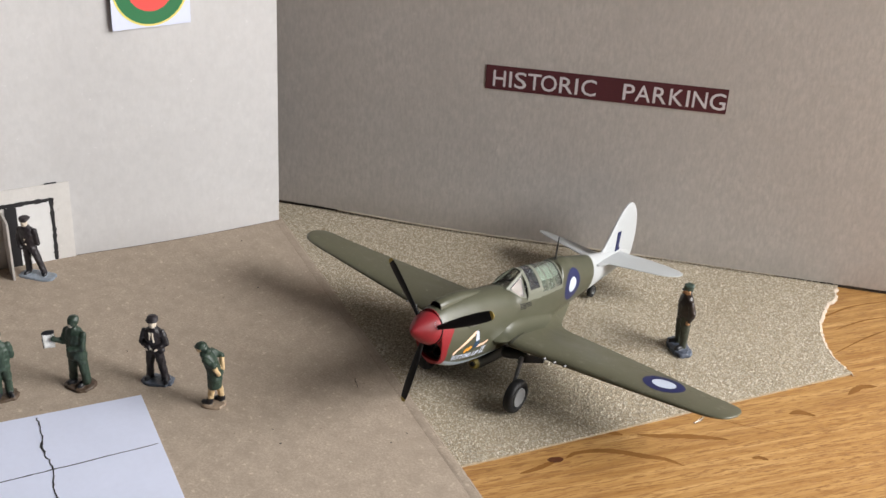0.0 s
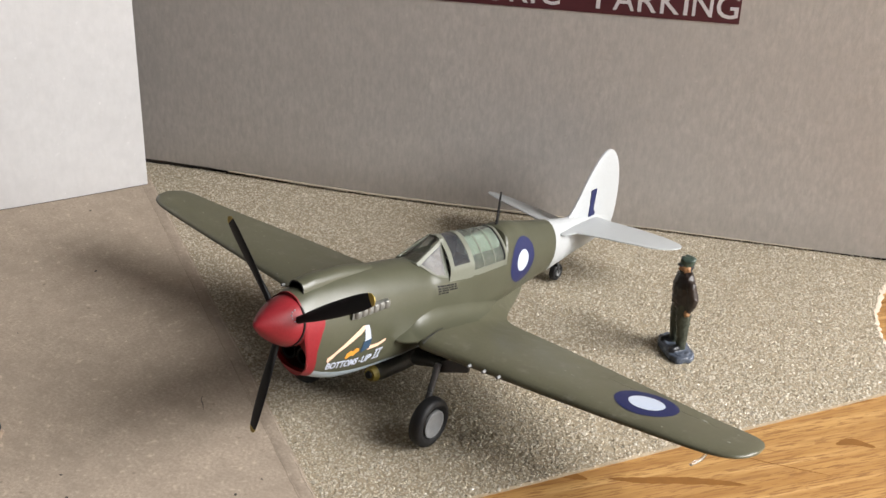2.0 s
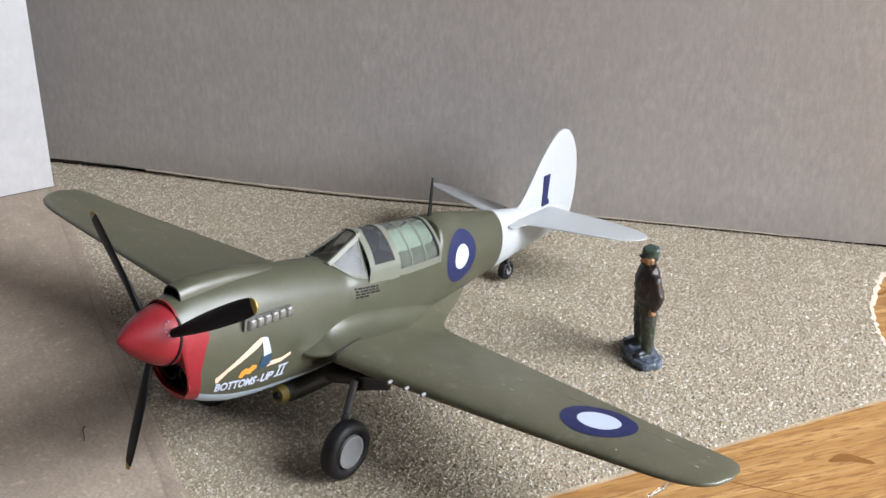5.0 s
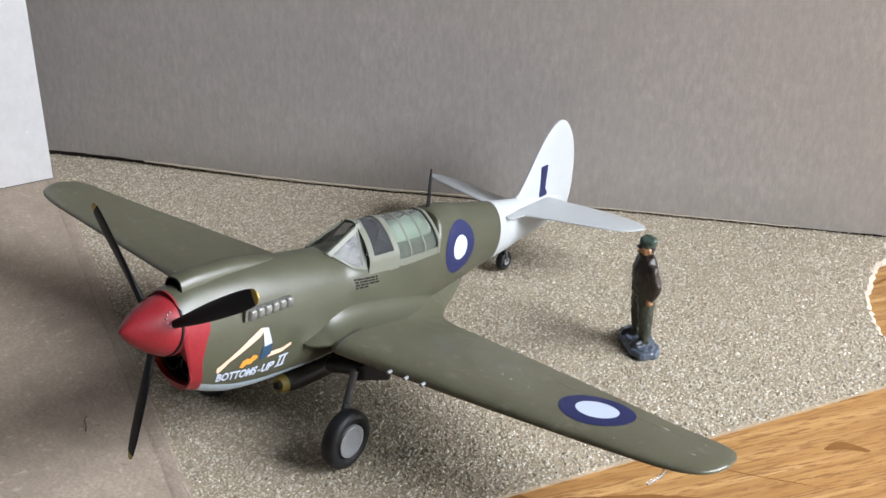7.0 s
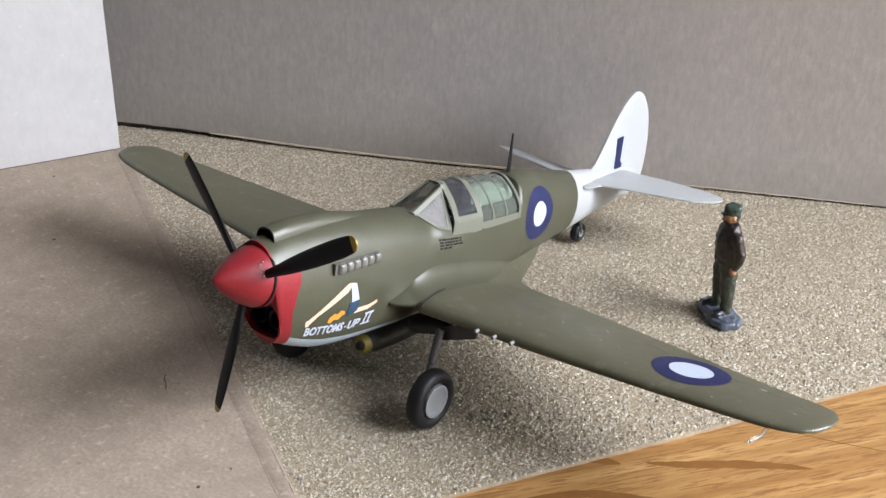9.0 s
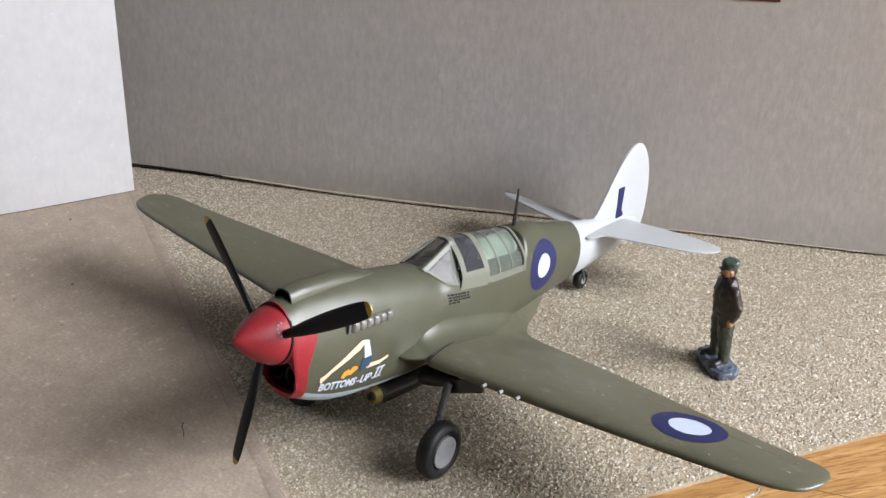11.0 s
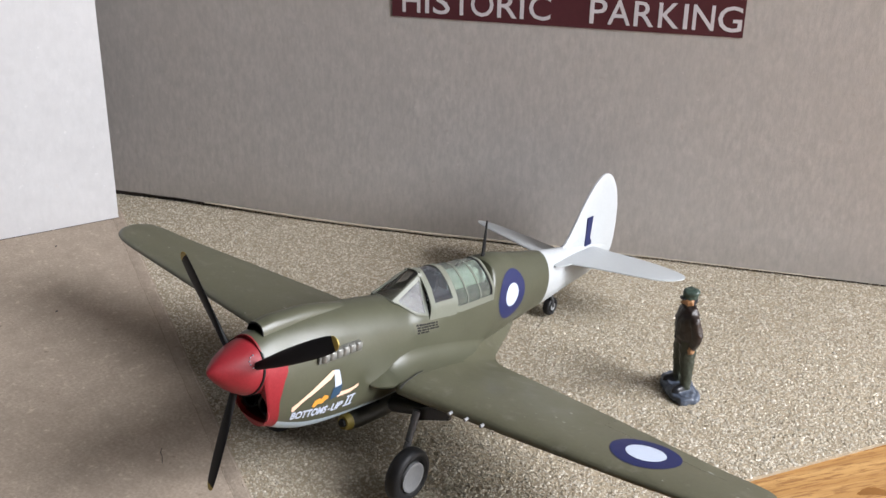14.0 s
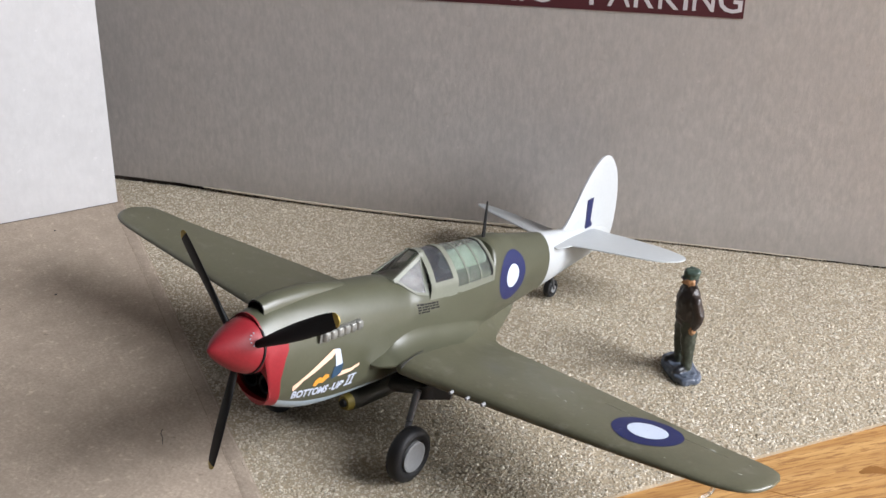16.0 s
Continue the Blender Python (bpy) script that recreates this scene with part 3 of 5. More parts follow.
def side_board():
    ob = tagged(new("wall_side"), "pale grey cardboard side wall with a model doorway", "cardboard wall", kind="structure")
    rings, gap = [], []
    for i in range(61):
        s = i * 5.0
        bow = 1.4 * math.sin(min(1, s / 78) * math.pi) if s < 78 else 0
        rings.append([left(s, 0.42, bow), left(s, 60, bow), left(s, 175, bow), left(s, 175, bow - 1.4), left(s, 0.42, bow - 1.4)])
        gap.append([left(s, 0.15, bow - 0.25), left(s, 0.8, bow - 0.25), left(s, 0.8, bow - 1.1), left(s, 0.15, bow - 1.1)])
    part("board", make_mesh("board", *loft(rings), M_WALL_B), ob)
    # dark colour here stands in for the line of shade below the board
    part("gap_shade_strip", make_mesh("gap_shade_strip", *loft(gap), M_DARK), ob, "dark strip standing in for shade under the board's foot")
    # cut surround stuck on round the doorway, and the drawn outline
    def plate(name, s0, s1, z0, z1, o0, o1, mat, label=""):
        return part(name, make_mesh(name, *loft([[left(s0, z0, o0), left(s1, z0, o0), left(s1, z1, o0), left(s0, z1, o0)], [left(s0, z0, o1), left(s1, z0, o1), left(s1, z1, o1), left(s0, z1, o1)]]), mat, smooth=False), ob, label)
    plate("door_surround", 76.4, 106, 0.2, 29.4, 0.02, 0.55, M_PAPERCARD, "white card surround of the doorway")
    plate("door_opening", 83.0, 97.4, 0.2, 23.6, 0.56, 0.70, M_WHITECARD, "white painted doorway")
    pen = random.Random(17)

    def marker(name, s0, z0, s1, z1, wide, label):
        """A felt-pen stroke with wavering width."""
        d = Vector((s1 - s0, z1 - z0)).normalized()
        k = Vector((-d.y, d.x))
        line, drift = [], 0.0
        for i in range(33):
            t = i / 32
            drift = drift * 0.8 + pen.uniform(-0.09, 0.09)
            c = Vector((s0 + (s1 - s0) * t, z0 + (z1 - z0) * t)) + k * drift
            w = wide * (0.36 + pen.uniform(-0.09, 0.16)) * (1.0 if 0 < i < 32 else 0.6)
            e, g = c - k * w, c + k * w
            line.append([left(e.x, e.y, 0.56), left(g.x, g.y, 0.56), left(g.x, g.y, 0.78), left(e.x, e.y, 0.78)])
        part(name, make_mesh(name, *loft(line), M_INK, smooth=False), ob, label)

    marker("outline_top", 82.0, 23.6, 104, 23.6, 1.7, "black marker line over the doorway")
    marker("outline_side", 82.9, 0.3, 82.9, 23.8, 1.7, "black marker line beside the doorway")
    # ink-black strip standing in for the unlit interior behind the leaf
    plate("dark_gap", 94.6, 98.6, 0.2, 22.8, 0.71, 0.82, M_INK, "black strip standing in for the dark interior behind the open door")
    # a pencilled dash over the surround
    plate("pencil_dash", 80.5, 84.5, 29.5, 29.9, 0.3, 0.62, M_INK, "short pencil dash")
    # door leaf, open at a right angle
    h, w = left(99.0, 0.2, 0.7), (LEFT_N + LEFT_U * -0.05).normalized()
    leaf = part("door_leaf", make_mesh("door_leaf", *slab(h, w * 9.8, LEFT_U * 0.7, (0, 0, 21.6)), M_WALL, smooth=False), ob, "grey card door leaf standing open")
    k = h + w * 2.6 - LEFT_U * 0.25 + Vector((0, 0, 9.5))
    part("door_knob", make_mesh("door_knob", *ball(k, 0.55, 0.55, 0.6), M_BLACK), leaf, "black knob")


M_PAPERCARD = card("surround_card", (0.64, 0.615, 0.59), (0.5, 0.46, 0.42), 0.12)
M_WHITECARD = paint("doorway_white", (0.70, 0.69, 0.68), 0.7, 0.05, 400)
side_board()


def text_mesh(name, words, size, place, mat, parent, spacing=1.0, stretch=1.0, bold=0.0):
    """Letters as a thin mesh; place(u, v) lays a flat point, in millimetres, on its surface."""
    cu = bpy.data.curves.new(name, "FONT")
    cu.body, cu.size, cu.space_character = words, size, spacing
    cu.resolution_u = 3
    cu.offset = bold
    tmp = bpy.data.objects.new(name, cu)
    me0 = bpy.data.meshes.new_from_object(tmp)
    pts = [(v.co.x * stretch, v.co.y) for v in me0.vertices]
    polys = [tuple(p.vertices) for p in me0.polygons]
    x0 = min(p[0] for p in pts)
    me = make_mesh(name, [place(u - x0, v) for u, v in pts], polys, mat, smooth=False)
    bpy.data.objects.remove(tmp)
    bpy.data.meshes.remove(me0)
    bpy.data.curves.remove(cu)
    return part(name, me, parent)


def text_width(words, size, spacing=1.0, bold=0.0):
    cu = bpy.data.curves.new("w", "FONT")
    cu.body, cu.size, cu.space_character = words, size, spacing
    cu.offset = bold
    tmp = bpy.data.objects.new("w", cu)
    me0 = bpy.data.meshes.new_from_object(tmp)
    xs = [v.co.x for v in me0.vertices]
    ys = [v.co.y for v in me0.vertices]
    r = (max(xs) - min(xs), max(ys) - min(ys))
    bpy.data.objects.remove(tmp)
    bpy.data.meshes.remove(me0)
    bpy.data.curves.remove(cu)
    return r


def sign():
    """Printed strip glued to the back board, slightly askew."""
    ob = tagged(new("parking_sign"), "maroon paper strip with white capitals glued on cardboard", "sign")
    s0, s1, tilt = 81.2, 166.2, 0.0165

    def bow(s):
        return 0.0

    def at(s, z, out):
        return back(s, z + (s - s0) * tilt, bow(s) + out)

    rings = []
    for i in range(41):
        s = s0 + (s1 - s0) * i / 40
        rings.append([at(s, 58.55, 0.06), at(s, 67.5, 0.06), at(s, 67.5, 0.22), at(s, 58.55, 0.22)])
    part("strip", make_mesh("strip", *loft(rings), M_SIGN), ob)
    tall = text_width("H", 7.6, bold=0.05)[1]
    letters = (("H", 83.9, 4.6), ("I", 89.7, 1.0), ("S", 91.7, 4.3), ("T", 96.5, 4.8), ("O", 101.2, 5.7), ("R", 107.8, 4.9), ("I", 113.4, 1.0), ("C", 115.6, 5.3),
               ("P", 130.3, 4.1), ("A", 134.6, 5.4), ("R", 140.8, 4.7), ("K", 146.5, 4.8), ("I", 152.3, 1.0), ("N", 154.4, 5.0), ("G", 160.2, 5.5))
    for letter, a, width in letters:
        k = width / text_width(letter, 7.6, bold=0.05)[0]
        text_mesh("lettering", letter, 7.6, lambda u, v, a=a, k=k: at(a + u * k, 59.85 + v * 6.0 / tall, 0.27), M_SIGNTXT, ob, bold=0.05)
    return ob


sign()


def poster():
    ob = tagged(new("emblem_poster"), "white paper with red and green roundel on cardboard wall", "poster")
    s_mid, z_mid = 44.6, 94.8
    bow = 1.4 * math.sin(min(1, s_mid / 78) * math.pi)

    def at(s, z, out):
        return left(s, z, bow + out)

    part("sheet", make_mesh("sheet", *loft([[at(31.3, 81.9, 0.2), at(57.8, 81.6, 1.0), at(58.0, 108.6, 1.0), at(31.3, 108.6, 0.2)], [at(31.3, 81.9, 0.45), at(57.8, 81.6, 1.3), at(58.0, 108.6, 1.3), at(31.3, 108.6, 0.45)]]), M_PAPER, smooth=False), ob)

    def ring(name, r0, r1, mat, lift):
        n = 64
        v, f = [], []
        for r in (r0, r1):
            for i in range(n):
                a = 2 * math.pi * i / n
                s = s_mid + r * math.cos(a)
                v.append(at(s, z_mid + r * math.sin(a), 0.46 + 0.0315 * (s - 31.3) + lift))
        for i in range(n):
            j = (i + 1) % n
            f.append((i, j, n + j, n + i))
        part(name, make_mesh(name, v, f, mat, smooth=False), ob)

    ring("yellow_ring", 12.0, 12.7, M_PYEL, 0.06)
    ring("green_ring", 7.6, 12.05, M_PGREEN, 0.10)
    ring("red_disc", 0.3, 7.65, M_PRED, 0.14)
    return ob


poster()


def drawn_paper():
    """White paper square with a hand-drawn cross."""
    ob = tagged(new("marked_paper"), "white paper sheet with a hand-drawn ink cross lying on the board", "paper")
    a, b, d = Vector((-71.0, -78.3, 0)), Vector((-91.5, -114.8, 0)), Vector((-27.4, -100.7, 0))
    u, v = (b - a).normalized(), (d - a).normalized()

    def at(p, q, z):
        return a + u * p + v * q + Vector((0, 0, z))

    part("sheet", make_mesh("sheet", *loft([[at(0, 0, 0.16), at(86, 0, 0.16), at(86, 86, 0.16), at(0, 86, 0.16)], [at(0, 0, 0.42), at(86, 0, 0.36), at(86, 86, 0.36), at(0, 86, 0.40)]]), M_PAPER, smooth=False), ob)

    def stroke(name, pts, w):
        rings = []
        rng = random.Random(len(pts))
        for i, p in enumerate(pts):
            q = (Vector(pts[min(i + 1, len(pts) - 1)]) - Vector(pts[max(i - 1, 0)])).normalized()
            s = Vector((-q.y, q.x, 0)) * w * rng.uniform(0.7, 1.25) * (1.9 if name == "ink_stroke" and 8 < i < 13 else 1)
            z = Vector((0, 0, 0.10))
            p = Vector(p)
            rings.append([p - s, p + s, p + s + z, p - s + z])
        part(name, make_mesh(name, *loft(rings), M_INK, smooth=False), ob)

    rng = random.Random(2)
    p0, p1 = Vector((-84.5, -105.0, 0.36)), Vector((-49.0, -123.5, 0.36))
    stroke("ink_stroke", [p0 + (p1 - p0) * (i / 30) + Vector((rng.uniform(-0.2, 0.2) - 0.5 * math.sin(i * 0.5), rng.uniform(-0.3, 0.3) + 0.7 * math.sin(i * 0.45), 0)) for i in range(31)], 0.2)
    p0, p1 = Vector((-49.5, -90.4, 0.36)), Vector((-75.0, -143.0, 0.36))
    stroke("ink_line", [p0 + (p1 - p0) * (i / 30) + Vector((rng.uniform(-0.12, 0.12), rng.uniform(-0.12, 0.12), 0)) for i in range(31)], 0.16)


drawn_paper()


# ---- painted figurines, each one mesh ----
from mathutils.bvhtree import BVHTree


def capsule(p0, p1, r0, r1, seg=18):
    p0, p1 = Vector(p0), Vector(p1)
    d = (p1 - p0).length
    prof = [(-r0 * math.cos(a), r0 * math.sin(a)) for a in np.linspace(0.15, math.pi / 2, 5)]
    prof += [(d * t, r0 + (r1 - r0) * t) for t in (0.2, 0.4, 0.6, 0.8)]
    prof += [(d + r1 * math.sin(a), r1 * math.cos(a)) for a in np.linspace(0, math.pi / 2 - 0.15, 5)]
    return revolve(prof, p0, p1 - p0, seg)


def tube(sections, seg=18):
    """Upright body from (x, y, z, half width, half depth) sections."""
    return loft([[(x + w * math.cos(t), y + d * math.sin(t), z) for t in np.linspace(0, 2 * math.pi, seg, endpoint=False)] for x, y, z, w, d in sections])


def figurine(name, label, place, facing, shapes, mats, lift=0.0, scale=1.0):
    """One moulded mesh, fused from shapes that face -y; facing: the way it looks, in degrees from +x."""
    m = Matrix.Translation((place[0], place[1], lift)) @ Matrix.Rotation(radians(facing + 90), 4, "Z") @ Matrix.Scale(scale, 4)
    v, f = merge(*[s for s, k in shapes])
    ids = []
    for s, k in shapes:
        ids += [k] * len(s[1])
    rough = make_mesh(name, v, f, mats, ids=ids, smooth=False)
    tmp = new(name, rough)
    fuse = tmp.modifiers.new("fuse", "REMESH")
    fuse.mode, fuse.voxel_size = "VOXEL", 0.17 * MM
    me = bpy.data.meshes.new_from_object(tmp.evaluated_get(bpy.context.evaluated_depsgraph_get()))
    tree = BVHTree.FromPolygons([tuple(p.co) for p in rough.vertices], [tuple(p.vertices) for p in rough.polygons])
    bm = bmesh.new()
    bm.from_mesh(me)
    bm.normal_update()
    for face in bm.faces:
        c = face.calc_center_median()
        face.material_index = ids[tree.find_nearest(c + face.normal * 0.05 * MM)[2]]
        face.smooth = True
    for _ in range(2):
        bmesh.ops.smooth_vert(bm, verts=bm.verts, factor=0.5, use_axis_x=True, use_axis_y=True, use_axis_z=True)
    for p in bm.verts:
        q = p.co / MM
        # folds and lumps of hand-painted soft plastic
        p.co += (noise.noise_vector(q * 0.9 + Vector((place[0], place[1], 0))) * 0.17 + noise.noise_vector(q * 2.0) * 0.055) * MM * min(1.0, q.z)
        p.co = (m @ (p.co / MM)) * MM
    me.materials.clear()
    for mt in mats:
        me.materials.append(mt)
    bm.to_mesh(me)
    bm.free()
    bpy.data.objects.remove(tmp)
    bpy.data.meshes.remove(rough)
    return thing(name, me, label, "figurine", "painted figurines")


def plinth(rx, ry, h=1.1, seed=1, z0=0.0, cx=0.0, cy=0.0):
    rng = random.Random(seed)
    k = [1 + rng.uniform(-0.07, 0.07) for _ in range(24)]
    pts = []
    for i in range(24):
        a = 2 * math.pi * i / 24
        c, s = math.cos(a), math.sin(a)
        pts.append((cx + rx * k[i] * math.copysign(abs(c) ** 0.7, c), cy + ry * k[i] * math.copysign(abs(s) ** 0.7, s)))
    return prism(pts, z0, z0 + h, 0.35)


def pilot():
    mats = [F_BROWN, F_TROUSER, F_CAP, F_SKIN, F_BOOT, F_BASEBLUE]
    sh = [
        (plinth(5.6, 3.1, 1.35, 3), 5), (plinth(4.7, 2.3, 0.25, 3, 1.3), 5),
        (capsule((1.7, 0.2, 2.0), (2.3, -2.0, 1.8), 0.95, 0.75), 4), (capsule((-1.8, 0.2, 2.0), (-2.5, -1.9, 1.8), 0.95, 0.75), 4),
        (tube([(1.75, 0.2, 1.8, 1.0, 1.15), (1.65, 0.25, 4.2, 1.05, 1.2), (1.5, 0.1, 7.5, 1.25, 1.5), (1.2, 0.1, 10.5, 1.5, 1.7), (0.9, 0, 12.8, 1.6, 1.75)]), 1),
        (tube([(-1.85, 0.2, 1.8, 1.0, 1.15), (-1.7, 0.1, 4.2, 1.05, 1.2), (-1.5, 0.0, 7.5, 1.25, 1.5), (-1.2, 0, 10.5, 1.5, 1.7), (-0.9, 0, 12.8, 1.6, 1.75)]), 1),
        # blouson: gathered hem, full body, sloping shoulders
        (tube([(0, 0.1, 11.6, 2.3, 2.0), (0, 0.1, 11.9, 2.55, 2.2), (0, 0.1, 12.5, 2.5, 2.1), (0, 0.2, 13.4, 2.95, 2.5), (0, 0.1, 15.0, 2.95, 2.45), (0, -0.1, 16.8, 2.95, 2.25), (0, 0, 18.2, 2.7, 1.9), (0, 0.1, 19.1, 1.9, 1.5), (0, 0.1, 19.9, 1.15, 1.1)]), 0),
        (capsule((2.55, 0.2, 17.5), (3.25, 0.9, 14.4), 1.15, 1.15), 0), (capsule((3.25, 0.9, 14.4), (2.75, 0.5, 11.9), 1.15, 0.85), 0),
        (capsule((-2.55, 0.2, 17.5), (-3.2, 0.9, 14.4), 1.15, 1.15), 0), (capsule((-3.2, 0.9, 14.4), (-2.3, 1.6, 11.9), 1.1, 0.85), 0),
        (ball((2.6, 0.2, 11.0), 0.7, 0.75, 0.95), 3), (ball((-1.9, 1.8, 11.2), 0.7, 0.7, 0.85), 3),
        # jacket front edge and collar
        (capsule((0.05, -2.15, 17.2), (0.05, -2.35, 12.8), 0.22, 0.2), 4), (capsule((-1.2, 0.3, 19.7), (0.0, -1.35, 18.9), 0.36, 0.3), 0), (capsule((1.2, 0.3, 19.7), (0.0, -1.35, 18.9), 0.36, 0.3), 0), (capsule((-1.1, 0.7, 19.8), (1.1, 0.7, 19.8), 0.4, 0.4), 0),
        (ball((0, -0.3, 20.9), 1.15, 1.4, 1.5), 3), (capsule((0, -1.5, 20.9), (0, -1.85, 20.5), 0.3, 0.22), 3), (ball((0, -1.1, 20.05), 0.75, 0.55, 0.5), 4),
        (ball((1.12, 0.0, 20.8), 0.2, 0.35, 0.45), 3), (ball((-1.12, 0.0, 20.8), 0.2, 0.35, 0.45), 3), (ball((0, 0.55, 21.0), 1.1, 1.0, 1.1), 4),
        # cap: band, wide soft crown, short peak
        (tube([(0, -0.05, 21.5, 1.25, 1.5), (0, 0, 22.05, 1.3, 1.55), (0, 0.05, 22.3, 1.45, 1.65), (0, 0.05, 22.8, 1.5, 1.7), (0, 0.1, 23.15, 1.3, 1.5), (0, 0.1, 23.3, 0.7, 0.8)]), 2),
        (ball((0, -1.55, 21.55), 0.95, 0.6, 0.2), 4),
    ]
    figurine("airman_figurine", "painted plastic airman in brown jacket on blue-grey base", (39.2, 52.1), 230, sh, mats, 0.0, 1.05)


def clipboard_man():
    mats = [F_GREEN, F_BOOT, F_PALE, F_BASEBROWN, F_PAPER]
    sh = [
        (plinth(4.2, 3.6, 1.0, 5), 3),
        (capsule((1.4, -0.4, 1.5), (1.6, -1.9, 1.4), 0.85, 0.7), 1), (capsule((-1.4, -0.4, 1.5), (-1.9, -1.9, 1.4), 0.85, 0.7), 1),
        (tube([(2.5, 0, 1.5, 1.0, 1.1), (2.5, 0, 2.4, 1.2, 1.25), (2.2, 0, 5, 1.15, 1.3), (1.3, 0, 10.5, 1.5, 1.7)]), 0), (tube([(-2.1, 0, 1.5, 1.0, 1.1), (-2.1, 0, 2.4, 1.2, 1.25), (-1.9, 0, 5, 1.15, 1.3), (-1.2, 0, 10.5, 1.5, 1.7)]), 0),
        (tube([(0, 0, 9.4, 2.9, 2.2), (0, 0, 10.2, 3.1, 2.3), (0, 0, 12, 2.9, 2.1), (0, 0, 16, 3.1, 2.2), (0, 0, 18, 2.6, 1.8), (0, 0, 19.2, 1.3, 1.2)]), 0),
        (capsule((2.7, 0, 17.4), (3.1, -1.2, 13.8), 1.05, 0.95), 0), (capsule((3.1, -1.2, 13.8), (0.2, -3.0, 13.6), 0.95, 0.75), 0),
        (capsule((-2.7, 0, 17.4), (-3.2, -1.3, 14.4), 1.05, 0.95), 0), (capsule((-3.2, -1.3, 14.4), (-4.9, -3.0, 15.4), 0.9, 0.7), 0),
        (ball((0, -0.2, 20.8), 1.4, 1.6, 1.75), 0), (ball((0, -1.0, 20.4), 0.85, 0.9, 0.9), 2), (ball((0, 0.1, 21.5), 1.6, 1.7, 1.3), 0),
        (slab((-7.0, -5.0, 12.7), (2.4, 2.4, 0), (-0.2, 0.2, -0.08), (-0.85, 0.85, 4.4)), 1), (slab((-6.68, -4.98, 12.95), (2.1, 2.1, 0), (-0.16, 0.16, -0.06), (-0.7, 0.7, 3.7)), 4), (capsule((-7.3, -3.7, 17.0), (-5.8, -2.2, 17.1), 0.6, 0.55), 1),
    ]
    figurine("clipboard_figurine", "painted green figurine holding a white clipboard on brown base", (-88.7, -86.4), 283, sh, mats, 0.0, 1.07)


def naval_man():
    mats = [F_NAVY, F_BOOT, F_PALE, F_BASEBLUE]
    sh = [
        (plinth(5.0, 3.2, 0.9, 7, 0.0, 0.6, -0.6), 3),
        (capsule((-2.1, 0, 1.4), (-2.5, -1.7, 1.3), 0.9, 0.75), 1), (capsule((3.1, -0.9, 1.4), (3.6, -2.5, 1.3), 0.9, 0.75), 1),
        (tube([(-2.1, 0.2, 1.2, 1.2, 1.3), (-1.8, 0.1, 5, 1.15, 1.3), (-1.0, 0, 11.5, 1.6, 1.75)]), 0), (tube([(3.1, -0.7, 1.2, 1.25, 1.3), (2.3, -0.4, 5, 1.15, 1.3), (0.9, 0, 11.5, 1.6, 1.75)]), 0),
        (tube([(0, 0, 10.2, 2.3, 1.8), (0, 0, 12, 2.4, 1.8), (0, 0, 16, 2.9, 2.0), (0, 0, 18, 2.4, 1.7), (0, 0, 19.2, 1.0, 1.0)]), 0),
        (capsule((2.7, 0, 17.3), (3.9, -0.4, 13.8), 1.0, 0.9), 0), (capsule((3.9, -0.4, 13.8), (0.9, -2.4, 12.6), 0.85, 0.7), 0),
        (capsule((-2.7, 0, 17.3), (-3.6, -0.4, 13.8), 1.0, 0.9), 0), (capsule((-3.6, -0.4, 13.8), (-0.9, -2.4, 12.8), 0.85, 0.7), 0),
        (ball((1.2, -2.5, 12.5), 0.7, 0.6, 0.6), 2), (ball((-1.2, -2.5, 12.7), 0.7, 0.6, 0.6), 2), (capsule((-1.2, -2.6, 12.8), (1.2, -2.6, 12.5), 0.3, 0.3), 2),
        (capsule((0.3, -1.9, 17.6), (0.6, -2.05, 14.8), 0.25, 0.2), 2), (capsule((-0.5, -1.9, 17.6), (-0.5, -2.05, 15.6), 0.25, 0.2), 2),
        (ball((2.6, -1.4, 11.8), 1.2, 1.0, 1.1), 0),
        (ball((0, -0.3, 20.4), 1.2, 1.4, 1.6), 2), (ball((0, 0.1, 21.9), 1.75, 1.85, 0.9), 0), (ball((0, -0.2, 21.4), 1.9, 2.1, 0.4), 0),
    ]
    figurine("sailor_figurine", "painted navy-uniformed figurine reading, on blue-grey base", (-73.9, -69.8), 300, sh, mats)


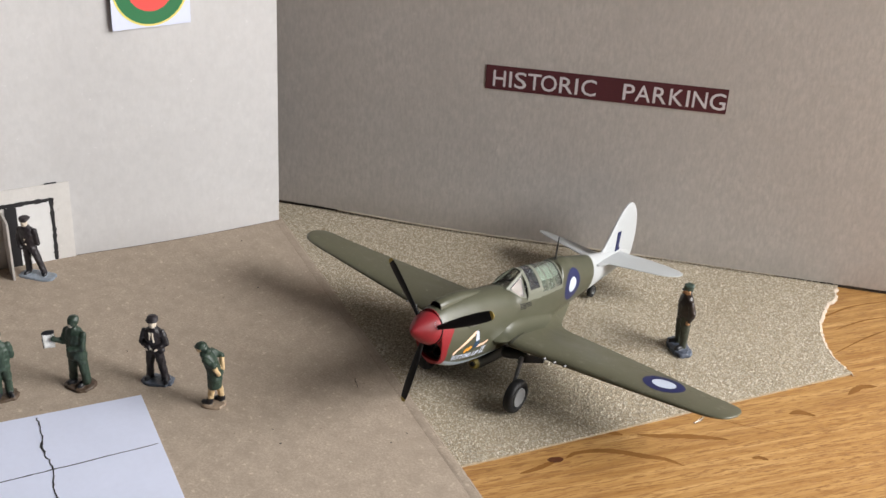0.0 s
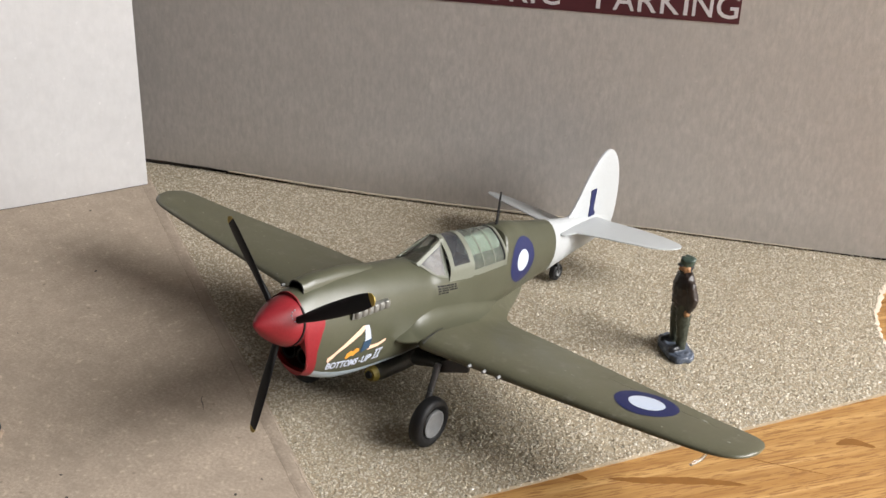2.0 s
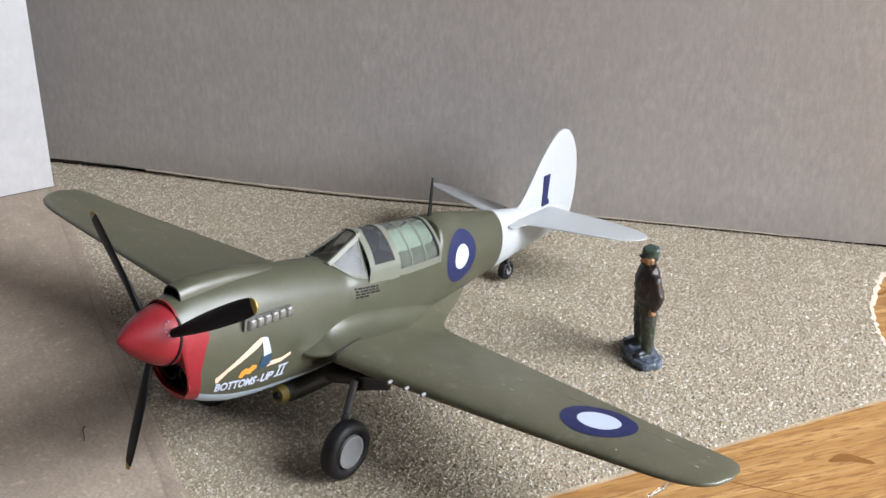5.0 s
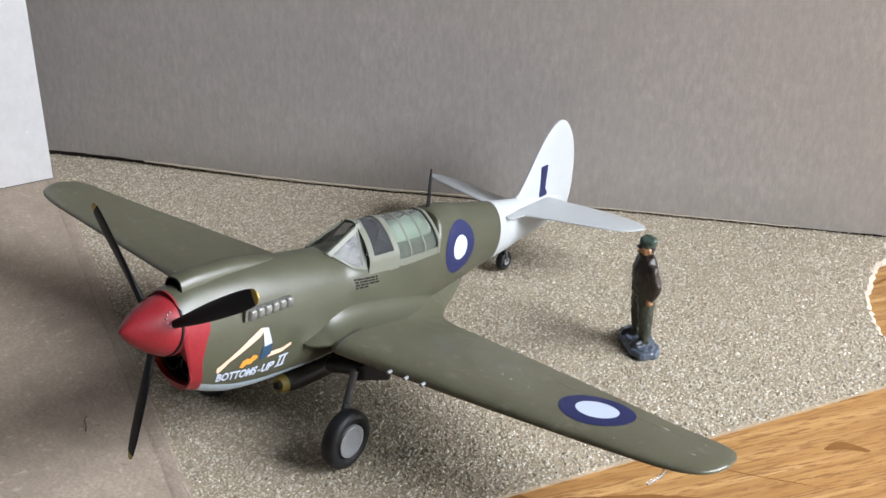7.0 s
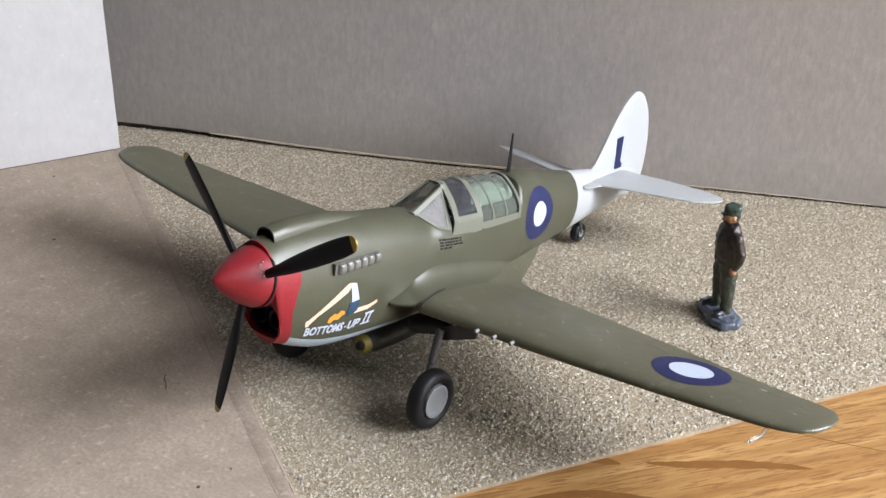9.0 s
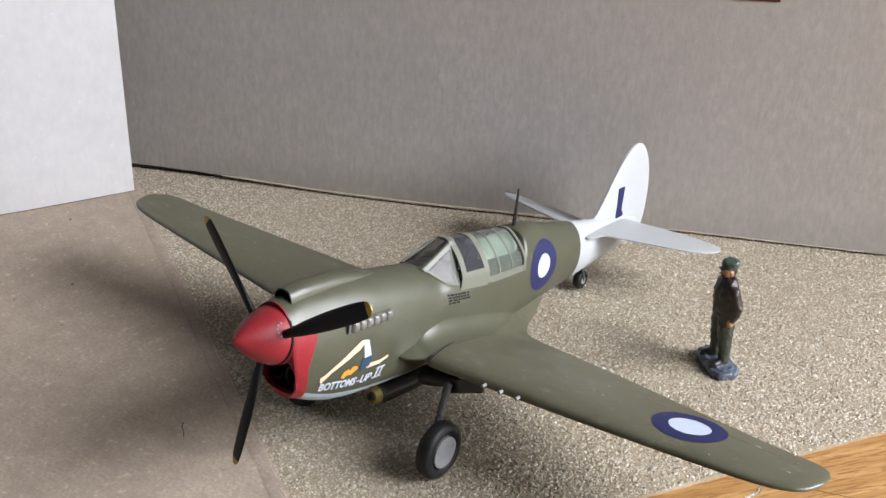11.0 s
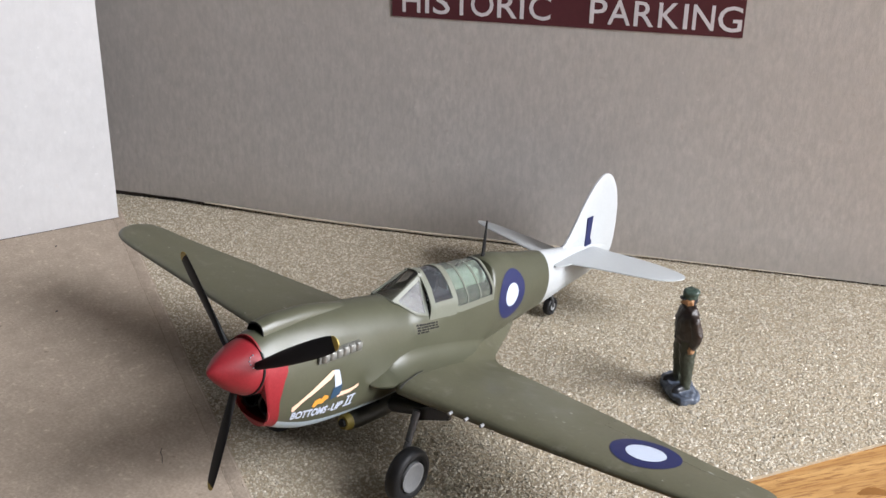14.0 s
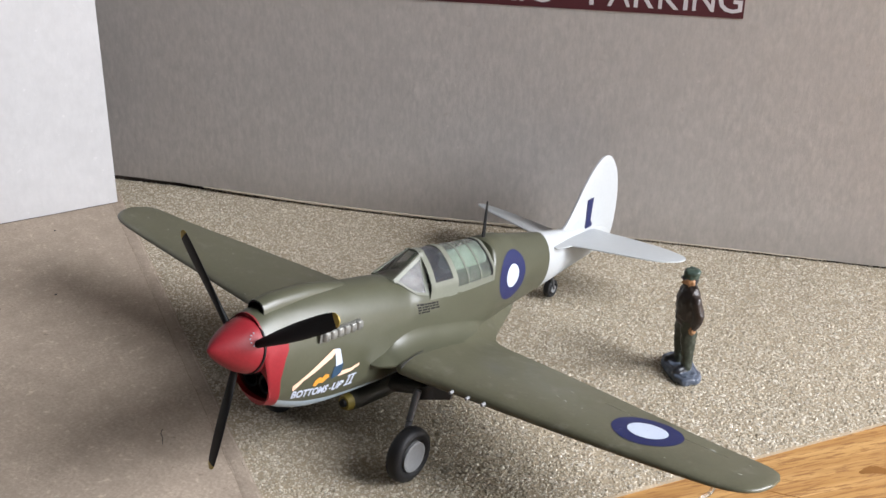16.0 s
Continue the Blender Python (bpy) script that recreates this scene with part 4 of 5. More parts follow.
def bent_man():
    mats = [F_GREEN, F_BOOT, F_LIMB, F_BASETAN]
    sh = [
        (plinth(3.0, 3.4, 0.9, 9), 3),
        (capsule((1.2, -0.6, 1.6), (1.4, -2.3, 1.4), 0.85, 0.7), 1), (capsule((-1.2, 1.9, 1.6), (-1.4, 0.3, 1.4), 0.85, 0.7), 1),
        (tube([(1.2, -0.5, 1.6, 0.85, 0.9), (1.2, -0.4, 2.6, 0.8, 0.85), (1.15, -0.1, 4.8, 0.85, 1.0), (1.0, 0.4, 7.5, 1.0, 1.1)]), 2), (tube([(-1.2, 2.0, 1.6, 0.85, 0.9), (-1.2, 1.9, 2.6, 0.8, 0.85), (-1.15, 1.6, 4.8, 0.85, 1.0), (-1.0, 1.0, 7.5, 1.0, 1.1)]), 2),
        (tube([(1.2, -0.5, 1.5, 0.95, 1.0), (1.2, -0.45, 2.9, 0.9, 0.95)]), 1), (tube([(-1.2, 2.0, 1.5, 0.95, 1.0), (-1.2, 1.95, 2.9, 0.9, 0.95)]), 1),
        (tube([(0, 0.6, 6.2, 2.2, 1.9), (0, 0.7, 9, 2.3, 2.1), (0, 0.5, 11.5, 2.2, 1.9)]), 0),
        (tube([(0, 0.7, 10.0, 2.1, 1.8), (0, 0.4, 12.3, 2.3, 1.9), (0, -0.6, 15.2, 2.5, 1.9), (0, -1.6, 16.9, 2.1, 1.6), (0, -2.2, 17.6, 1.1, 1.0)]), 0),
        (capsule((2.4, -0.8, 16.2), (3.0, 1.8, 14.9), 1.0, 0.85), 0), (capsule((3.0, 1.8, 14.9), (1.5, 2.6, 11.4), 0.75, 0.6), 2),
        (capsule((-2.4, -0.8, 16.2), (-3.0, 1.8, 14.9), 1.0, 0.85), 0), (capsule((-3.0, 1.8, 14.9), (-1.5, 2.6, 11.4), 0.75, 0.6), 2),
        (ball((0, 2.5, 11.0), 1.6, 0.8, 0.8), 0),
        (ball((0, -3.1, 18.4), 1.15, 1.35, 1.45), 2), (ball((0, -2.7, 19.2), 1.45, 1.6, 1.1), 0), (ball((0, -2.9, 18.8), 1.75, 2.0, 0.3), 0), (capsule((0, -1.0, 17.6), (0, -2.6, 18.4), 1.2, 1.0), 0),
    ]
    figurine("stooping_figurine", "painted green figurine in shorts stooping forward on tan base", (-52.0, -67.2), 205, sh, mats, 0.0, 1.04)


def doorway_man():
    mats = [F_NAVY, F_BOOT, F_PALE, F_BASEPALE]
    sh = [
        (plinth(6.5, 3.3, 0.8, 13, 0.0, 2.2, -0.6), 3),
        (capsule((-1.2, 0, 1.3), (-1.6, -1.7, 1.2), 0.85, 0.7), 1), (capsule((4.3, 0.2, 1.3), (5.0, -1.1, 1.2), 0.85, 0.7), 1),
        (tube([(-1.2, 0.2, 1.2, 1.05, 1.15), (-1.1, 0.1, 6, 1.15, 1.3), (-0.9, 0, 11.5, 1.55, 1.7)]), 0), (tube([(4.3, 0.3, 1.2, 1.05, 1.15), (2.9, 0.1, 6, 1.15, 1.3), (0.9, 0, 11.5, 1.55, 1.7)]), 0),
        (tube([(0, 0, 10.2, 2.3, 1.8), (0, 0, 12, 2.4, 1.8), (-0.2, 0, 16, 2.9, 2.0), (-0.3, 0, 18, 2.4, 1.7), (-0.4, 0, 19.2, 1.0, 1.0)]), 0),
        (capsule((2.5, 0, 17.3), (3.2, 0.2, 12.6), 1.05, 0.85), 0), (capsule((-2.9, 0, 17.3), (-3.6, -0.4, 13.4), 1.05, 0.9), 0), (capsule((-3.6, -0.4, 13.4), (-2.2, -1.8, 11.2), 0.85, 0.7), 0),
        (ball((-0.4, -1.95, 14.6), 0.3, 0.2, 0.3), 2), (ball((-0.1, -1.95, 12.8), 0.3, 0.2, 0.3), 2),
        (ball((-0.5, -0.4, 20.3), 1.15, 1.35, 1.5), 2), (ball((-0.5, 0, 21.8), 1.95, 2.0, 0.75), 0), (ball((-0.5, -1.0, 21.2), 1.35, 1.0, 0.3), 0),
    ]
    figurine("doorway_figurine", "painted navy-uniformed figurine with cap standing in the doorway", (-154.6, -55.6), 296, sh, mats)


def waiting_man():
    mats = [F_GREEN, F_BOOT, F_PALE, F_BASEBROWN]
    sh = [
        (plinth(4.0, 3.4, 1.0, 15), 3),
        (capsule((1.4, -0.4, 1.5), (1.9, -2.2, 1.4), 0.85, 0.7), 1), (capsule((-1.4, -0.4, 1.5), (-1.9, -1.9, 1.4), 0.85, 0.7), 1),
        (tube([(1.5, 0, 1.5, 1.1, 1.2), (1.4, 0, 5, 1.2, 1.3), (1.1, 0, 11, 1.6, 1.7)]), 0), (tube([(-1.5, 0, 1.5, 1.1, 1.2), (-1.4, 0, 5, 1.2, 1.3), (-1.1, 0, 11, 1.6, 1.7)]), 0),
        (tube([(0, 0, 9.6, 2.6, 2.0), (0, 0, 12, 2.7, 2.0), (0, 0, 16, 2.9, 2.1), (0, 0, 18, 2.4, 1.7), (0, 0, 19.2, 1.1, 1.0)]), 0),
        (capsule((2.7, 0, 17.4), (3.3, 0.4, 13.6), 1.05, 0.95), 0), (capsule((3.3, 0.4, 13.6), (1.2, 2.2, 11.8), 0.95, 0.75), 0),
        (capsule((-2.7, 0, 17.4), (-3.3, 0.4, 13.6), 1.05, 0.95), 0), (capsule((-3.3, 0.4, 13.6), (-1.2, 2.2, 11.8), 0.95, 0.75), 0),
        (ball((0, -0.3, 20.6), 1.2, 1.45, 1.6), 2), (ball((0, 0.1, 21.6), 1.5, 1.7, 1.0), 0),
    ]
    figurine("waiting_figurine", "painted green-overalled figurine standing on a brown base", (-100.4, -104.2), 330, sh, mats)


pilot()
clipboard_man()
naval_man()
bent_man()
doorway_man()
waiting_man()

# ---- the aircraft: a 1:72 kit, built nose to -y in its own axes and set down on its three wheels ----
SET = Matrix.Translation((0, 0, 27.2)) @ Matrix.Rotation(radians(-10.5), 4, "X")
Y = [-33.5, -31, -28, -22, -15, -8, -1.5, 3, 8, 20, 30.5, 32.5, 36, 42, 50, 60, 70, 80, 88]
f_top = spline(Y, [4.3, 5.0, 5.4, 5.6, 5.3, 4.6, 3.9, 3.2, 1.2, 1.2, 1.4, 5.4, 5.6, 4.6, 3.3, 1.9, 0.9, 0.4, 0.0])
f_bot = spline(Y, [-13.2, -14.0, -15.1, -16.5, -17.0, -17.1, -17.1, -16.9, -17.0, -16.4, -14.9, -14.6, -14.0, -13.0, -11.8, -10.5, -9.0, -7.6, -5.6])
f_wid = spline(Y, [5.0, 5.35, 5.6, 6.0, 6.4, 6.65, 6.75, 6.75, 6.7, 6.4, 5.95, 5.85, 5.65, 5.25, 4.6, 3.6, 2.6, 1.6, 0.6])
f_mid = spline(Y, [-2.6, -2.8, -3.2, -4.0, -4.6, -5.0, -5.0, -5.0, -5.0, -4.8, -4.4, -4.3, -4.2, -4.0, -4.0, -4.0, -3.8, -3.4, -2.8])
f_pt = spline(Y, [2.0, 2.0, 2.0, 2.1, 2.2, 2.2, 2.2, 2.3, 4.5, 4.5, 4.2, 2.4, 2.1, 2.0, 2.0, 2.0, 2.0, 2.0, 2.0])
f_pb = spline(Y, [2.2, 2.2, 2.2, 2.2, 2.3, 2.4, 2.5, 2.5, 2.5, 2.4, 2.2, 2.2, 2.1, 2.0, 2.0, 2.0, 2.0, 2.0, 2.0])


def rake(y, z):
    """The chin's lip leans back towards its foot."""
    return y + 0.34 * max(0.0, -z - 3.0) * min(1.0, max(0.0, (-15.0 - y) / 18.0))


def hull(y, a, grow=0.0):
    """A point of the fuselage skin at station y and angle a round it."""
    c, s = math.cos(a), math.sin(a)
    w, mid = f_wid(y) + grow, f_mid(y)
    h, p = (f_top(y) + grow - mid, f_pt(y)) if s >= 0 else (mid - f_bot(y) + grow, f_pb(y))
    x = math.copysign(abs(c) ** (2 / p), c) * w
    z = mid + math.copysign(abs(s) ** (2 / p), s) * h
    return Vector((x, rake(y, z), z))


def hull_side(y, z, grow=0.0):
    """The point of the port skin at station y and height z."""
    mid = f_mid(y)
    h, p = (f_top(y) - mid, f_pt(y)) if z >= mid else (mid - f_bot(y), f_pb(y))
    t = min(0.999, abs(z - mid) / h)
    return Vector((f_wid(y) * (1 - t**p) ** (1 / p) + grow, rake(y, z), z))


def hull_loft(y0, y1, n, cap0, cap1, seg=64):
    return loft([[hull(y, 2 * math.pi * j / seg) for j in range(seg)] for y in np.linspace(y0, y1, n)], True, cap0, cap1)


def pillow(outline, axis_point, thick, edge=0.22, steps=6):
    """A flat shape with a rounded section: outline of (u, v), laid by axis_point(u, v, w)."""
    o = np.array(outline, float)
    # refine the outline
    fine = []
    for i in range(len(o)):
        p0, p1, p2, p3 = o[i - 1], o[i], o[(i + 1) % len(o)], o[(i + 2) % len(o)]
        for t in (0, 0.25, 0.5, 0.75):
            fine.append(0.5 * ((2 * p1) + (p2 - p0) * t + (2 * p0 - 5 * p1 + 4 * p2 - p3) * t * t + (3 * p1 - p0 - 3 * p2 + p3) * t**3))
    o = np.array(fine)
    c = o.mean(0)
    rings = []
    prof = [(1 - (1 - math.cos(k / steps * math.pi / 2)) * 0.97, edge + (thick - edge) * math.sin(k / steps * math.pi / 2)) for k in range(steps + 1)]
    for sgn in (-1, 1):
        for sc, th in (prof[::-1] if sgn < 0 else prof):
            rings.append([axis_point(*(c + (p - c) * sc), sgn * th) for p in o])
    return loft(rings)


# wing stations: distance out, leading edge, trailing edge, thickness to chord
WX = [0.0, 3.0, 5.0, 6.5, 8.0, 10.5, 14, 20, 35, 50, 62, 69, 73, 76, 77.8, 78.7]
w_le = spline(WX, [1.0, 0.5, 0.0, -0.5, -2.2, -4.2, -4.0, -3.5, -3.0, -2.5, -2.1, -1.8, -1.3, -0.1, 1.9, 4.6])
w_te = spline(WX, [50.0, 44.0, 38.8, 35.0, 31.6, 28.0, 26.3, 24.9, 21.3, 17.4, 14.2, 12.5, 11.8, 11.0, 9.8, 7.9])
w_tc = spline(WX, [0.10, 0.11, 0.115, 0.12, 0.13, 0.13, 0.13, 0.128, 0.122, 0.115, 0.11, 0.105, 0.10, 0.10, 0.10, 0.12])
DIHEDRAL, DIHEDRAL_PORT, WING_Z = 0.107, 0.089, -14.4


def foil(t):
    """Half thickness along the chord, 1 at its thickest."""
    return 2.0 * (1.4845 * math.sqrt(t) - 0.63 * t - 1.758 * t * t + 1.4215 * t**3 - 0.5075 * t**4) / 1.0


def wing_skin(x, t, up):
    ax = abs(x)
    le, te = w_le(ax), w_te(ax)
    ch = te - le
    half = ch * w_tc(ax) * 0.5 * foil(t)
    z = WING_Z + (DIHEDRAL_PORT if x > 0 else DIHEDRAL) * ax
    if x > 0:
        z += 0.098 * (1 - t) * ch * max(0.0, 1 - ax / 70)
    z += 0.12 * max(0.0, le + ch * t - 28.0) * max(0.0, 8.0 - ax) / 5
    return Vector((x, le + ch * t, z + (half * 1.15 + 0.12 if up else -half * 0.6 - 0.12)))


def wing_top(x, y, grow=0.0):
    t = (y - w_le(abs(x))) / (w_te(abs(x)) - w_le(abs(x)))
    p = wing_skin(x, min(1, max(0, t)), True)
    return Vector((x, y, p.z + grow))


def half_wing(side):
    xs = list(np.linspace(0.3, 14, 24)) + list(np.linspace(16, 69, 26)) + list(np.linspace(70.2, 76, 7)) + list(np.linspace(76.4, 78.7, 9))
    ts = [0.5 * (1 - math.cos(math.pi * k / 16)) for k in range(17)]
    rings = []
    for x in xs:
        top = [wing_skin(x * side, t, True) for t in ts]
        low = [wing_skin(x * side, t, False) for t in ts[::-1]]
        rings.append(top + low)
    return loft(rings)


def fillet(side):
    """The faired joint between the fuselage side and the wing: a rounded bulb in front, hollow behind."""
    rings = []
    for k in range(61):
        t = (k / 60) ** 1.25
        y = -7.6 + t * 51.0
        x1 = f_wid(y) + min(3.9 + 1.8 * t, 0.2 + (43.6 - y) * 0.3) * math.sqrt(1.002 - math.exp(-t * 8))
        while x1 > f_wid(y) + 0.1 and w_te(x1) < y + 0.25:
            x1 -= 0.08
        ref = max(x1, 10.6) if y < 8 else x1
        b = wing_top(ref * side, max(y, w_le(ref) + 0.6), -0.06)
        b = Vector((x1, y, b.z))
        tail = max(0.0, y - 35.0)
        rise = (3.4 + 1.6 * math.sin(math.pi * t)) * (1.03 - math.exp(-t * 6.5)) * min(1.0, 0.02 + (43.6 - y) * 0.07)
        drop = min(1.0, 0.4 + t * 6) if y < 18 else max(0.15, 1.0 - (y - 18) * 0.09)
        if tail > 0:
            b = b.lerp(hull_side(y, max(b.z, f_bot(y) + 0.6) + 0.45 * tail, 0.02), min(1.0, tail / 2.5))
        z0 = max(b.z + rise, f_bot(y) + 2.0)
        a = hull_side(y, z0, -0.05)
        hollow = hull_side(y, b.z + 0.35, -0.3)
        hollow.x = min(hollow.x, b.x)
        full = Vector((b.x * 0.96 + a.x * 0.04, y, a.z * 0.75 + b.z * 0.25))
        bulge = math.exp(-((t / 0.2) ** 2))
        corner = hollow.lerp(full, bulge * 0.6)
        ring = []
        for j in range(11):
            u = j / 10
            ring.append((1 - u) ** 2 * a + 2 * u * (1 - u) * corner + u * u * b)
        ring.append(Vector((b.x - 0.05, b.y, b.z - 0.5 * drop)))
        ring.append(Vector((b.x - 0.7 * drop, b.y, b.z - drop)))
        ring.append(Vector((max(0.5, a.x - 2.5), y, b.z - drop)))
        ring.append(Vector((max(0.5, a.x - 2.5), y, z0)))
        rings.append([Vector((p.x * side, p.y, p.z)) for p in ring])
    return loft(rings)


def aircraft():
    root = tagged(new("model_aircraft"), "olive plastic kit fighter aircraft with red spinner and white tail", "model aircraft")

    def put(name, shape, mat, parent=root, label="", ids=None, smooth=True):
        return part(name, make_mesh(name, shape[0], shape[1], mat, SET, ids, smooth), parent, label)

    # fuselage, with pale blue under the nose
    hv, hf = hull_loft(-28.6, 55.5, 120, False, False)
    ids = [1 if 41 <= min(q) % 64 <= 54 and hv[min(q)][1] < 8 else 0 for q in hf]
    body = put("fuselage", (hv, hf), [M_OLIVE, M_BELLY], ids=ids)
    put("tail_cone", hull_loft(55.5, 88, 40, False, True), M_WHITE, label="white-painted rear fuselage")

    # red nose ring with the open chin intake
    seg = 64
    
    def red_from(a):
        return -28.6 - 2.3 * min(1.0, max(0.0, (-hull(-28.6, a).z - 1.5) / 6.0)) - 0.02

    ring = []
    for k in range(14):
        row = []
        for j in range(seg):
            a = 2 * math.pi * j / seg
            e = red_from(a)
            row.append(hull(-28.6 + (e + 28.6) * k / 5 if k <= 5 else e + (-33.2 - e) * (k - 5) / 8, a))
        ring.append(row)

    def mouth(y, k):
        out = []
        for j in range(seg):
            a = 2 * math.pi * j / seg
            c, s = math.cos(a), math.sin(a)
            z = -8.2 + math.copysign(abs(s) ** 0.8, s) * 3.9 * k
            out.append(Vector((math.copysign(abs(c) ** 0.8, c) * 4.35 * k, rake(-33.2, z) + y, z)))
        return out

    lip = [p.copy() for p in ring[-1]]
    for p in lip:
        p.y -= 0.25
        p.x *= 0.96
    nv, nf = loft(ring + [lip, mouth(-0.2, 1.0), mouth(0.7, 0.93)], True, False, False)
    nid = []
    for q in nf:
        z, row = np.mean([nv[i][2] for i in q]), min(q) // seg
        low = 41 <= min(q) % seg <= 54
        nid.append(1 if (z > 0.6 and row < 13) or (row < 5 and not low) else 2 if row < 5 else 0)
    nose = put("nose_ring", (nv, nf), [M_RED, M_OLIVE, M_BELLY], ids=nid, label="red-painted nose ring with chin intake")
    put("intake_duct", loft([mouth(0.6, 0.95), mouth(3.2, 0.9), mouth(3.6, 0.05)], True, False, True), M_MAROON, nose, "dark maroon intake duct")
    for x, z, r in ((-1.95, -8.9, 1.75), (1.95, -8.9, 1.75), (0.0, -6.2, 1.3)):
        put("radiator", revolve([(0, r * 0.78), (-1.6, r * 0.8), (-1.8, r), (0.2, r)], (x, rake(-33.2, z) + 3.2, z), (0, 1, 0), 24, True, False), M_BLACK, nose, "black round radiator")

    # spinner and propeller
    prof = [(0.0, 0.12), (0.3, 0.55), (1.2, 1.4), (2.6, 2.45), (4.2, 3.4), (6.0, 4.25), (7.6, 4.78), (8.8, 4.98), (9.5, 4.95), (9.75, 4.85), (9.8, 4.5)]
    put("spinner", revolve(prof, (0, -41.8, -0.1), (0, 1, -0.13), 48), M_RED, label="red-painted pointed spinner")
    # black ring drawn in for the dark of the gap behind the spinner
    put("spinner_gap_ring", revolve([(0, 4.4), (0, 5.04), (0.4, 5.04), (0.4, 4.4)], (0, -33.95, -1.12), (0, 1, -0.13), 48), M_BLACK, label="black ring standing in for the shaded gap behind the spinner")
    hubp = Vector((0.2, -34.8, -1.7))
    for tip_at, pitch in ((Vector((20.3, -34.2, 10.6)), 4.0), (Vector((-16.2, -34.2, 14.1)), 17.0), (Vector((-2.0, -37.6, -23.8)), -20.0)):
        rad = (tip_at - hubp).normalized()
        span = (tip_at - hubp).length / 23.7
        ax = (Vector((0, 1, 0)) - rad * rad.y).normalized()
        tan = rad.cross(ax)
        chord = spline([3.5, 6, 10, 15, 19, 22, 23.2, 23.7], [0.58, 0.82, 1.22, 1.5, 1.55, 1.4, 1.1, 0.5])
        thick = spline([3.5, 8, 15, 23.7], [0.7, 0.5, 0.32, 0.16])
        twist = spline([3.5, 10, 23.7], [pitch + 14, pitch + 5, pitch - 3])

        def section(r):
            tw = radians(twist(r))
            ch = tan * math.cos(tw) + ax * math.sin(tw)
            nn = ax * math.cos(tw) - tan * math.sin(tw)
            c = hubp + rad * r * span
            return [c + ch * chord(r) * math.cos(q) + nn * thick(r) * math.sin(q) for q in np.linspace(0, 2 * math.pi, 16, endpoint=False)]

        blade = put("propeller_blade", loft([section(r) for r in np.linspace(3.5, 22.7, 16)]), M_BLACK, label="black propeller blade with yellow tip")
        put("blade_tip", loft([section(r) for r in np.linspace(22.7, 23.7, 8)]), M_TIP, blade, "yellow-painted blade tip")
        for k in range(6 if tip_at.x > 0 else 0):
            q = radians(-75 + 30 * k)
            along, aside = 7.2 - 1.35 * math.cos(q), 1.25 * math.sin(q)
            sp_r = spline([x for x, r in prof], [r for x, r in prof])(along)
            a0 = Vector((0, -41.8, -0.1)) + Vector((0, 1, -0.13)).normalized() * along
            c = a0 + (rad * math.sqrt(max(0.1, sp_r**2 - aside**2)) + tan * aside)
            put("stencil_dash", ball(c, 0.14, 0.14, 0.14, seg=6, rows=4), M_DECAL, blade)

    # carburettor scoop on top of the nose
    sc_w = spline([-31.6, -28, -22, -15, -8], [2.0, 2.2, 2.15, 1.9, 1.2])
    sc_h = spline([-31.6, -28, -22, -15, -8], [6.25, 6.75, 6.7, 5.9, 4.3])
    sc = []
    for y in np.linspace(-31.6, -8, 24):
        w, t = sc_w(y), sc_h(y)
        sc.append([Vector((math.copysign(abs(math.cos(q)) ** 0.75, math.cos(q)) * w, y, 3.7 + math.copysign(abs(math.sin(q)) ** 0.75, math.sin(q)) * (t - 3.7))) for q in np.linspace(0, 2 * math.pi, 28, endpoint=False)])
    scoop = put("carburettor_scoop", loft(sc, True, False, True), M_OLIVE)
    inner = [[Vector((p.x * k, p.y + d, 3.7 + (p.z - 3.7) * k)) for p in sc[0]] for k, d in ((1.0, 0.0), (0.9, -0.15), (0.86, 0.4), (0.8, 3.0))]
    put("scoop_mouth", loft(inner, True, False, True), M_BLACK, scoop, "black scoop opening")

    # exhaust stubs, six a side
    for side in (1, -1):
        stack = put("exhaust_stack", slab((side * 5.6, -22.0, -1.85), (side * 0.7, 0, 0), (0, 10.4, 0.1), (0, 0.0, 1.9)), M_EXH, label="dull metal exhaust stack")
        for k in range(6):
            y = -21.4 + 1.68 * k
            p = Vector((side * 6.0, y, -0.9 + 0.03 * k))
            rows = []
            for out, k in ((-0.3, 0.9), (0.35, 1.0), (0.75, 0.9), (0.92, 0.62)):
                rows.append([p + Vector((side * out, 0.55 + out * 0.45 + 0.74 * k * math.copysign(abs(math.cos(q)) ** 0.45, math.cos(q)), 0.92 * k * math.copysign(abs(math.sin(q)) ** 0.45, math.sin(q)))) for q in np.linspace(0, 2 * math.pi, 20, endpoint=False)])
            put("exhaust_stub", loft(rows), M_EXH, stack)

    # wings with their joints to the fuselage
    for side, nm in ((1, "port"), (-1, "starboard")):
        wing = put("wing", half_wing(side), M_OLIVE_W, label="olive wing with worn, slightly chalky paint")
        put("wing_fillet", fillet(side), M_OLIVE, wing)
        for x in (22.2, 25.6, 29.0):
            p = wing_skin(x * side, 0.0, True) + Vector((0, 0.3, 0.0))
            put("gun_port", rod(p, p + Vector((0, -1.2, 0)), 0.36, 0.3, 10), M_HUB, wing, "pale metal gun muzzle")
        # aileron and flap grooves, and a few chips in the paint
        for run in ([(44 + k * 3.2, 0.74) for k in range(9)], [(44, 0.74 + 0.0325 * k) for k in range(8)]) if side > 0 else ():
            pts = [wing_skin(px * side, pt, True) for px, pt in run]
            put("panel_groove", merge(*[rod(p, q, 0.022, 0.022, 6) for p, q in zip(pts, pts[1:])]), M_GROOVE, wing, "fine dark panel groove")
        chips = random.Random(12 + side)
